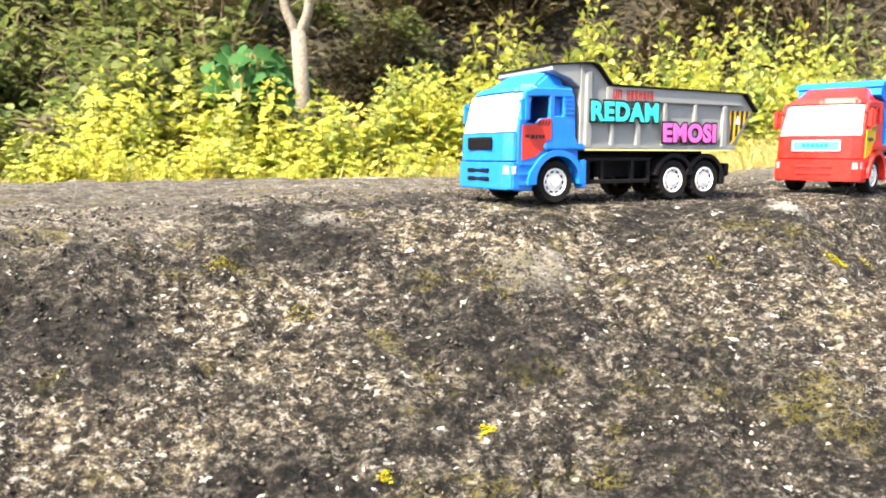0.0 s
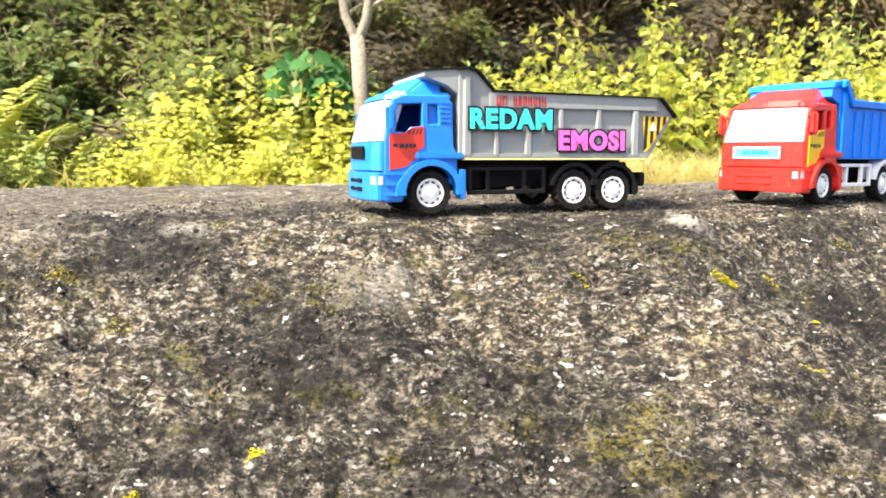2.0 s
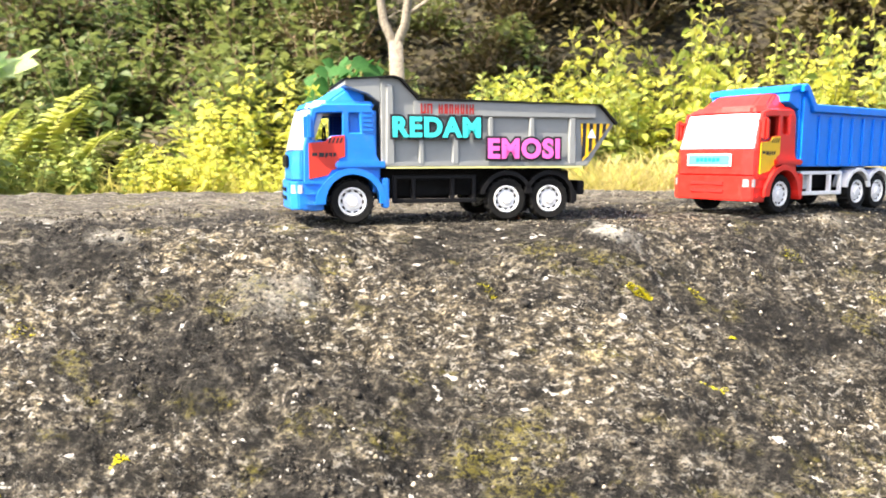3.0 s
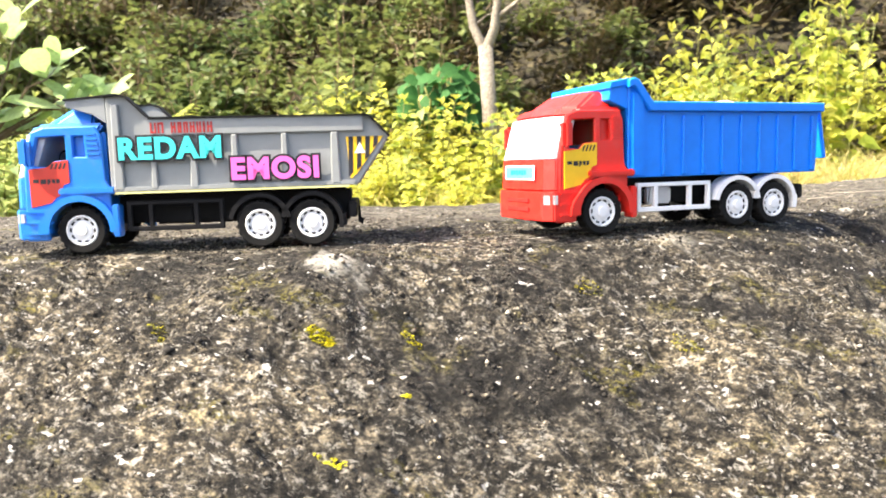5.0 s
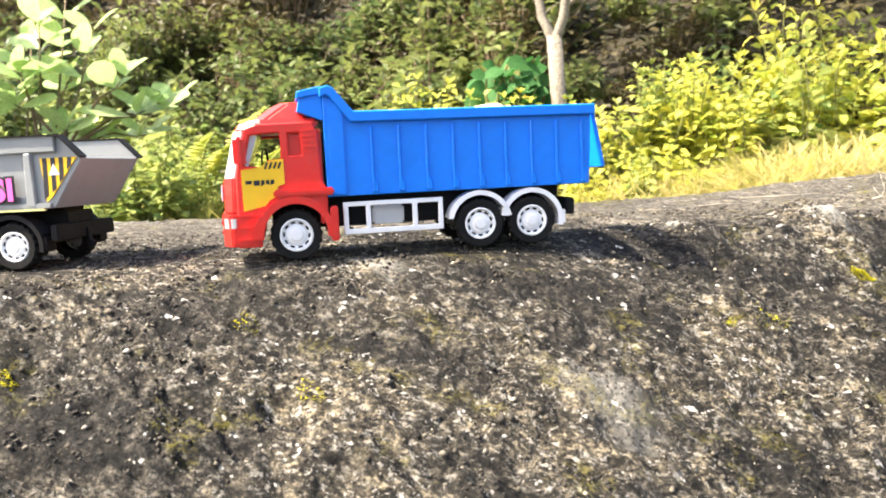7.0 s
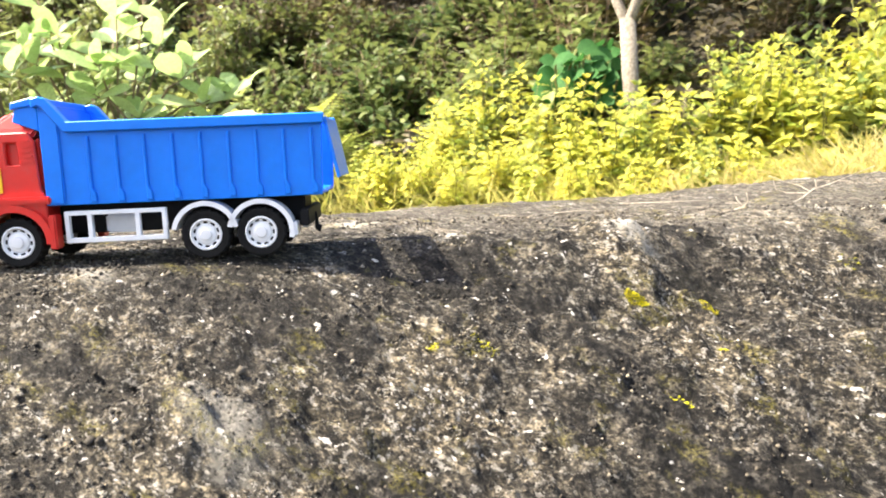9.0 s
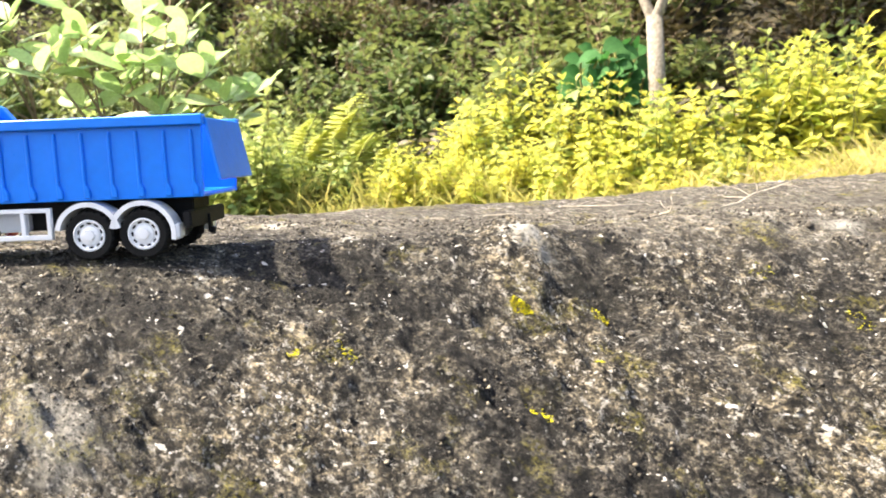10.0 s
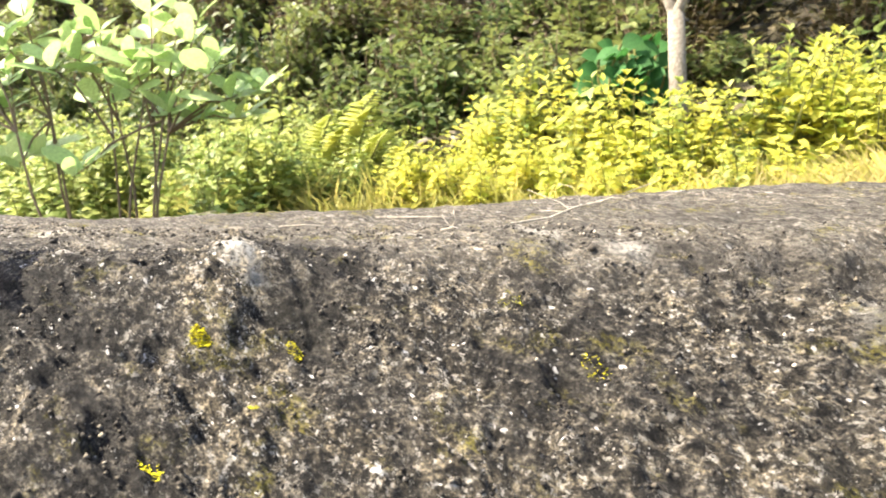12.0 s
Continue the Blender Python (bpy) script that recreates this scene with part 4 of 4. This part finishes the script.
def bush(radius, count, leaf_size):
    """A rounded shrub of branching twigs with many small leaves in uneven tufts."""
    sv, sf, lv, lf = [], [], [], []
    for _ in range(count):
        a, e = rnd(0, 6.28), rnd(0.15, 1.45)
        reach = radius * rnd(0.6, 1.1)
        tip = Vector((math.cos(a) * math.cos(e), math.sin(a) * math.cos(e), math.sin(e) * 1.15)) * reach
        pts = [tip * f + Vector((rnd(-1, 1), rnd(-1, 1), rnd(-1, 1))) * 0.03 * reach for f in (0, 0.3, 0.6, 0.85, 1)]
        tube(sv, sf, pts, [0.006, 0.0045, 0.003, 0.002, 0.001], 5)
        for k in range(22):
            at, up = along(pts, rnd(0.35, 1))
            b = rnd(0, 6.28)
            out = Vector((math.cos(b), math.sin(b), rnd(-0.3, 0.8)))
            size = leaf_size * rnd(0.7, 1.3)
            leaf(lv, lf, at + out * rnd(0, 0.035), out, Vector((rnd(-0.5, 0.5), rnd(-0.5, 0.5), 1)), size, size * rnd(0.45, 0.6), rnd(0.1, 0.4), 0.2, 2)
    return [((sv, sf), (lv, lf))]


spots = [(rnd(-4.6, -0.5), rnd(1.95, 2.8), rnd(0.8, 1.3)) for _ in range(42)] + [(rnd(-0.5, 1.6), rnd(2.1, 2.9), rnd(0.4, 0.7)) for _ in range(8)] + [(rnd(-8.5, -4.4), rnd(1.7, 3.0), rnd(0.9, 1.6)) for _ in range(44)] + [(rnd(-4.6, -2.2), rnd(1.75, 2.3), rnd(1.1, 1.9)) for _ in range(22)]
makes = [bush(rnd(0.24, 0.32), 46, rnd(0.034, 0.046)) for _ in range(5)]
scatter_plants("shrub", "dense green shrub on the shaded bank", "shrub", "shrubs on the bank", makes, STEM, SHRUB, spots, True)

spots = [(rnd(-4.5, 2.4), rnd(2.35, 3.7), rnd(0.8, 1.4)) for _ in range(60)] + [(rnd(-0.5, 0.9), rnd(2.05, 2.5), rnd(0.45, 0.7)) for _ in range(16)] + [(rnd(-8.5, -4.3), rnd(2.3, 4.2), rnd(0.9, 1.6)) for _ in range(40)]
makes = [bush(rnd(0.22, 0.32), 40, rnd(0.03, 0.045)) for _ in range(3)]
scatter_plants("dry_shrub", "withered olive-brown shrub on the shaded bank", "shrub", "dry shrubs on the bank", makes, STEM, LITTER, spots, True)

# the broad-leaved clump beside the sapling
stems = []
for k in range(44):
    sv, sf, lv, lf = [], [], [], []
    a = rnd(0, 6.28)
    pts = sway((rnd(-0.04, 0.04), rnd(-0.04, 0.04), 0), rnd(0.24, 0.36), (math.cos(a) * rnd(0.01, 0.07), math.sin(a) * rnd(0.01, 0.06), 0))
    tube(sv, sf, pts, [0.003] * 6, 5)
    for j in range(3):
        b = a + rnd(-1.2, 1.2)
        size = rnd(0.034, 0.056)
        leaf(lv, lf, along(pts, 1 - 0.12 * j)[0], Vector((math.cos(b), math.sin(b), rnd(-0.2, 0.4))), Vector((rnd(-0.4, 0.4), -1.0, rnd(0.2, 0.8))), size, size * 0.85, rnd(0.1, 0.4), 0.15, 4)
    stems.append(((sv, sf), (lv, lf)))
plant("broadleaf_plant", "deep green broad-leaved plant beside the sapling", "plant", "", stems, GREEN_STEM, BROAD, pose(-0.43, 1.76, float(ground_height(-0.43, 1.76))), False, True)


# the pale forked sapling
def sapling(x, y):
    thing = tagged(new("sapling"), "slender pale-barked sapling forking above the weeds", "tree")
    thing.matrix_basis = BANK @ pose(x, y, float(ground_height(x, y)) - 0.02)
    fork = 0.43 - float(ground_height(x, y))
    v, f = [], []
    tube(v, f, [Vector((0.012, 0, -0.05)), Vector((0.006, 0, fork * 0.5)), Vector((0.0, 0.0, fork))], [0.024, 0.019, 0.018], 12)
    listed("trunk", v, f, BARK, thing, smooth=True)
    tips = []
    for pts, r in (([(0, 0, fork - 0.015), (-0.028, 0, fork + 0.05), (-0.045, 0.01, fork + 0.16), (-0.04, 0.03, fork + 0.5), (-0.12, 0.05, fork + 0.9)], 0.013),
                   ([(0, 0, fork - 0.015), (0.024, 0, fork + 0.04), (0.036, 0, fork + 0.12), (0.05, -0.02, fork + 0.45), (0.12, 0.0, fork + 0.95)], 0.014),
                   ([(0.030, 0, fork + 0.065), (0.075, 0, fork + 0.095), (0.12, 0.01, fork + 0.15), (0.3, 0.02, fork + 0.42)], 0.006),
                   ([(-0.03, 0.0, fork + 0.05), (0.01, 0.0, fork + 0.075), (0.10, 0.02, fork + 0.072)], 0.002),
                   ([(-0.04, 0.01, fork + 0.3), (-0.2, 0.05, fork + 0.5), (-0.4, 0.1, fork + 0.7)], 0.007)):
        v, f = [], []
        pts = [Vector(p) for p in pts]
        tube(v, f, pts, [r * (1 - 0.6 * k / (len(pts) - 1)) for k in range(len(pts))], 8)
        listed("limb", v, f, BARK, thing, smooth=True)
        tips.append(pts)
    lv, lf = [], []
    for pts in tips[:3] + tips[4:]:
        for k in range(240):
            at, up = along(pts, rnd(0.7, 1.0))
            off = Vector((rnd(-1, 1), rnd(-1, 1), rnd(-0.5, 1)))
            b = rnd(0, 6.28)
            leaf(lv, lf, at + off * 0.28 + Vector((0, 0, 0.28)), Vector((math.cos(b), math.sin(b), rnd(-0.5, 0.3))), Vector((0, 0, 1)), rnd(0.05, 0.08), rnd(0.025, 0.04), 0.3, 0.2, 2)
    listed("crown", lv, lf, SHRUB, thing)


sapling(-0.311, 1.75)


# the waxy shrub with large paired leaves
def waxy_shrub():
    thing = tagged(new("waxy_shrub"), "shrub with large waxy pale-green paired leaves behind the boulder", "shrub")
    x0, y0 = -1.103, 0.948
    thing.matrix_basis = BANK @ pose(x0, y0, 0.0)
    tips = ((0.19, 0.20, 0.27), (0.13, 0.18, 0.21), (0.18, 0.13, 0.25), (0.09, 0.10, 0.20), (-0.00, 0.12, 0.32), (-0.05, 0.09, 0.39), (0.04, -0.01, 0.32), (0.05, 0.03, 0.41), (0.18, 0.09, 0.31), (-0.11, -0.06, 0.36), (-0.07, -0.12, 0.32), (-0.18, -0.11, 0.42), (-0.24, -0.13, 0.31), (-0.18, -0.16, 0.38), (-0.18, -0.10, 0.14), (-0.20, -0.14, 0.12), (-0.02, -0.11, 0.10), (-0.08, -0.01, 0.39), (0.08, 0.04, 0.22), (-0.19, -0.16, 0.24), (0.01, -0.01, 0.27), (-0.32, -0.19, 0.35), (-0.29, -0.23, 0.23), (-0.27, -0.26, 0.38), (-0.12, -0.03, 0.50), (0.01, 0.13, 0.49), (-0.18, -0.13, 0.52), (-0.22, -0.19, 0.43), (0.10, 0.10, 0.40), (-0.14, 0.00, 0.26))
    grown = []
    for k, tip in enumerate(sorted(tips, key=lambda q: q[2], reverse=True)):
        tip = Vector(tip)
        if k < 9:
            base = Vector(((-0.07, 0.0, 0.06, 0.02)[k % 4] + (0.45 * tip.x if tip.x < -0.1 else 0), (0.0, 0.04, -0.01, -0.04)[k % 4] + (0.45 * tip.y if tip.x < -0.1 else 0), -0.08))
            low = base + Vector((0.12 * tip.x + 0.01 * math.sin(k), 0.12 * tip.y + 0.01 * math.cos(k), 0.15))
        else:
            base = along(min(grown, key=lambda s: abs(s[-1].x - tip.x)), 0.42)[0]
            low = base.lerp(tip, 0.25) + Vector((0, 0, 0.01))
        mid = low.lerp(tip, 0.45) + Vector((-0.10 * tip.x if k < 9 else 0, 0, 0.012))
        pts = [base, low, mid, mid.lerp(tip, 0.5) + Vector((0.03 * tip.x, 0, -0.005)), tip]
        if k < 9:
            grown.append(pts)
        sv, sf = [], []
        tube(sv, sf, pts, [0.003, 0.0026, 0.0022, 0.0018, 0.0013], 7)
        stem = listed("stem", [tuple(v) for v in sv], sf, STEM, thing, smooth=True)
        turn = rnd(0, 3)
        for node in range(3):
            at, up = along(pts, 1 - 0.12 * node)
            size = (0.066, 0.082, 0.088, 0.07)[node] * rnd(0.85, 1.1)
            for pair in (0, 1):
                lv, lf = [], []
                b = turn + pair * math.pi
                out = Vector((math.cos(b), math.sin(b) * 0.9, (0.95, 0.6, 0.35, 0.15)[node] + rnd(-0.2, 0.2)))
                leaf(lv, lf, at, out, Vector((-math.cos(b) * 0.7, -math.sin(b) * 0.6 - 0.8, 0.7)), size, size * 0.5, 0.12, 0.14, 6, 1.35, 0.6)
                listed("leaf", lv, lf, WAXY, stem, smooth=True)
            turn += 1.57 + rnd(-0.3, 0.3)


waxy_shrub()


# arching pale fronds
def frond(x, y, tip, width, pairs=19):
    thing = tagged(new("frond"), "pale yellow-green arching frond behind the boulder", "fern", "arching fronds")
    g = max(float(ground_height(x, y)), 0.03)
    thing.matrix_basis = BANK @ pose(x, y, g - 0.01)
    sv, sf, lv, lf = [], [], [], []
    tip = Vector(tip)
    pts = [Vector((tip.x * f ** 1.3, tip.y * f, tip.z * (1.35 * f - 0.35 * f * f * f))) for f in (0, 0.25, 0.5, 0.75, 1)]
    tube(sv, sf, pts, [0.003, 0.0026, 0.002, 0.0015, 0.001], 5)
    for k in range(pairs):
        f = 0.18 + 0.82 * k / pairs
        at, up = along(pts, f)
        for side in (1, -1):
            out = up * 0.45 + Vector((0, side * 0.8, 0)) + Vector((side * 0.45, 0, -0.1))
            size = width * math.sin(math.pi * min(1, f * 0.85 + 0.1)) * rnd(0.85, 1.15) + 0.008
            leaf(lv, lf, at, out, Vector((-0.3, -0.3, 1)), size, size * 0.55, 0.25, 0.15, 2)
    stem = listed("stem", [tuple(v) for v in sv], sf, GREEN_STEM, thing, smooth=True)
    tagged(listed("foliage", lv, lf, FERN, stem), kind="stuff")


for x, y, tip in ((-1.12, 1.51, (0.18, -0.02, 0.27)), (-1.07, 1.52, (0.12, -0.04, 0.23)), (-1.16, 1.50, (0.13, -0.02, 0.19)), (-1.02, 1.50, (0.14, -0.04, 0.17)), (-0.96, 1.51, (-0.05, -0.05, 0.16)), (-0.90, 1.50, (0.08, -0.04, 0.14)), (-1.09, 1.53, (0.22, 0.0, 0.18)), (-1.2, 1.5, (0.1, -0.02, 0.22))):
    frond(x, y, tip, 0.05)


# grass along the edge: blades past counting
def grass(name, label, count, left, deep, material):
    lv, lf = [], []
    for _ in range(count):
        x = rnd(left, 1.7)
        y = rnd(1.30, deep) + 0.09 * max(-0.6, min(x, 1)) - 0.1 * max(0, -0.8 - x)
        z = max(float(ground_height(x, y)), -0.08)
        a = rnd(0, 6.28)
        hgt = rnd(0.06, 0.15) * (1.2 if x > 0.1 else 0.95)
        leaf(lv, lf, Vector((x, y, z - 0.01)), Vector((math.cos(a) * rnd(0.2, 0.8), math.sin(a) * rnd(0.2, 0.8), 1)), Vector((-math.cos(a), -math.sin(a), 0.3)), hgt, rnd(0.002, 0.0045), rnd(0.2, 1.0), 0.1, 3)
    ob = tagged(listed(name, lv, lf, material), label, "grass", kind="stuff")
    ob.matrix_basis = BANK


grass("grass", "thin yellowing grass along the boulder's edge", 15000, -2.1, 1.62, STRAW)
grass("dead_grass", "dead tan grass between the boulder and the weeds", 13000, -0.15, 1.68, DRY)


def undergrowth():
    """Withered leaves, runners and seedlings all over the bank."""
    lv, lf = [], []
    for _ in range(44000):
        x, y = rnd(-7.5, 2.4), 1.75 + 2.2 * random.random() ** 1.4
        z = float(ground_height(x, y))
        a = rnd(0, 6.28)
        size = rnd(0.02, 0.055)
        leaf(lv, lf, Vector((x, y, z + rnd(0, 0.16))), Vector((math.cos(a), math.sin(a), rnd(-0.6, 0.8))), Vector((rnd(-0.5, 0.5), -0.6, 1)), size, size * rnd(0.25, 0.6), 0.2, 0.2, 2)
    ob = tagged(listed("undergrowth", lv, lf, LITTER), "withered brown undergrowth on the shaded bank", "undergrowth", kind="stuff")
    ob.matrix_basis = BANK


undergrowth()


# ---- small things on the boulder ----
def on_rock(x, y, up=0.0):
    return Vector((x, y, float(rock_height(x, y)) + up))


def moss_tuft(x, y, rx, ry, count):
    lv, lf = [], []
    for _ in range(count):
        a, r = rnd(0, 6.28), math.sqrt(random.random())
        p = on_rock(x + rx * r * math.cos(a), y + ry * r * math.sin(a), 0.001)
        b = rnd(0, 6.28)
        leaf(lv, lf, p, Vector((math.cos(b), math.sin(b), rnd(0.2, 0.8))), Vector((0, 0, 1)), rnd(0.001, 0.0032), rnd(0.0012, 0.0026), 0.3, 0.1, 1)
    tagged(listed("moss_tuft", lv, lf, MOSS), "tiny bright yellow-green moss tuft on the boulder", "moss", "moss tufts")


for x, y, rx, ry, n in laid(((-0.524, 0.570, 0.012, 0.006, 420), (-0.45, 0.533, 0.004, 0.003, 60), (-0.063, 0.556, 0.007, 0.004, 90), (-0.495, 0.475, 0.013, 0.006, 90), (-0.30, 0.70, 0.014, 0.006, 70), (-0.455, 0.60, 0.009, 0.005, 90),
                        (-0.70, 0.455, 0.007, 0.004, 80), (-0.655, 0.465, 0.014, 0.006, 60), (-0.14, 0.52, 0.006, 0.003, 70), (0.19, 0.765, 0.01, 0.005, 70), (-0.22, 0.655, 0.014, 0.007, 60), (0.05, 0.50, 0.006, 0.004, 60))):
    moss_tuft(x, y, rx, ry, n)


def twig(name, label, rods, material=TWIG):
    thing = tagged(new(name), label, "twig", "dry twigs on the boulder")
    for k, (pts, r) in enumerate(rods):
        v, f = [], []
        pts = [on_rock(*onto(2, x, y), 1.4 * up) for x, y, up in pts]
        tube(v, f, pts, [r * (1 - 0.5 * j / (len(pts) - 1)) for j in range(len(pts))], 6)
        listed("stalk" if k == 0 else "side_shoot", v, f, material, thing, smooth=True)


twig("dry_twig", "bleached forked twig lying on the boulder", [
    ([(-0.330, 0.815, 0.003), (-0.305, 0.88, 0.004), (-0.283, 0.915, 0.007), (-0.258, 0.935, 0.011), (-0.228, 0.95, 0.017), (-0.196, 0.955, 0.027)], 0.0011),
    ([(-0.286, 0.91, 0.006), (-0.300, 0.915, 0.015), (-0.318, 0.92, 0.022), (-0.338, 0.92, 0.026)], 0.0008),
    ([(-0.290, 0.905, 0.006), (-0.318, 0.91, 0.008), (-0.330, 0.912, 0.014), (-0.333, 0.912, 0.022)], 0.0007),
    ([(-0.278, 0.918, 0.007), (-0.279, 0.92, 0.016), (-0.288, 0.92, 0.024), (-0.302, 0.92, 0.029)], 0.0007),
    ([(-0.245, 0.94, 0.013), (-0.235, 0.94, 0.013), (-0.222, 0.94, 0.010)], 0.0006)])
twig("dry_twig", "tiny forked straw standing on the boulder", [
    ([(-0.400, 0.80, 0.002), (-0.388, 0.80, 0.003), (-0.384, 0.80, 0.010), (-0.386, 0.80, 0.016)], 0.0011),
    ([(-0.388, 0.80, 0.003), (-0.396, 0.80, 0.009), (-0.398, 0.80, 0.013)], 0.0008)])
for pts in ([(-0.533, 0.926, 0.003), (-0.48, 0.925, 0.003), (-0.413, 0.922, 0.004)], [(-1.0, 1.06, 0.003), (-0.92, 1.02, 0.004), (-0.819, 0.985, 0.003)], [(-0.62, 0.84, 0.002), (-0.585, 0.845, 0.003), (-0.565, 0.85, 0.002)]):
    twig("straw", "pale dry straw lying on the boulder", [(pts, 0.0008)])


def grains(count):
    """Loose grains and crumbs of crust, half sunk in the boulder's near face."""
    rng = np.random.RandomState(5)
    u, v = rng.uniform(-0.7, 2.35, count), 0.22 + 0.75 * rng.rand(count) ** 1.15
    c, s = math.cos(radians(ALONG)), math.sin(radians(ALONG))
    x, y = c * u - s * v, s * u + c * v
    keep = lattice(x, y, 0.05, 21) + 0.6 * lattice(x, y, 0.016, 22) > rng.uniform(-1.0, 0.5, count)
    x, y = x[keep], y[keep]
    n = len(x)
    z = rock_height(x, y)
    r = 0.0008 + 0.0022 * rng.rand(n) ** 2.2
    r = np.where(rng.rand(n) > 0.985, r * 1.9, r)
    corner = np.array([(1, 0, 0), (-1, 0, 0), (0, 1, 0), (0, -1, 0), (0, 0, 1), (0, 0, -1)], float)
    turn = rng.uniform(0, 6.28, n)
    c, s = np.cos(turn), np.sin(turn)
    p = corner[None] * (r[:, None, None] * rng.uniform(0.55, 1.3, (n, 6, 1))) * np.array([1, 1, 0.8])
    px = p[..., 0] * c[:, None] - p[..., 1] * s[:, None] + x[:, None]
    py = p[..., 0] * s[:, None] + p[..., 1] * c[:, None] + y[:, None]
    verts = np.stack([px, py, p[..., 2] + z[:, None] + 0.25 * r[:, None]], -1).reshape(-1, 3)
    tri = np.array([(0, 2, 4), (2, 1, 4), (1, 3, 4), (3, 0, 4), (2, 0, 5), (1, 2, 5), (3, 1, 5), (0, 3, 5)])
    faces = (tri[None] + 6 * np.arange(n)[:, None, None]).reshape(-1, 3)
    me = bpy.data.meshes.new("rock_grains")
    me.vertices.add(len(verts))
    me.vertices.foreach_set("co", verts.ravel())
    me.loops.add(faces.size)
    me.loops.foreach_set("vertex_index", faces.ravel().astype(np.int32))
    me.polygons.add(len(faces))
    me.polygons.foreach_set("loop_start", np.arange(0, faces.size, 3, dtype=np.int32))
    me.update(calc_edges=True)
    me.materials.append(GRAIN)
    tagged(new("rock_grains", me), "loose grains and pale crumbs on the boulder", "grains", kind="stuff")


grains(70000)
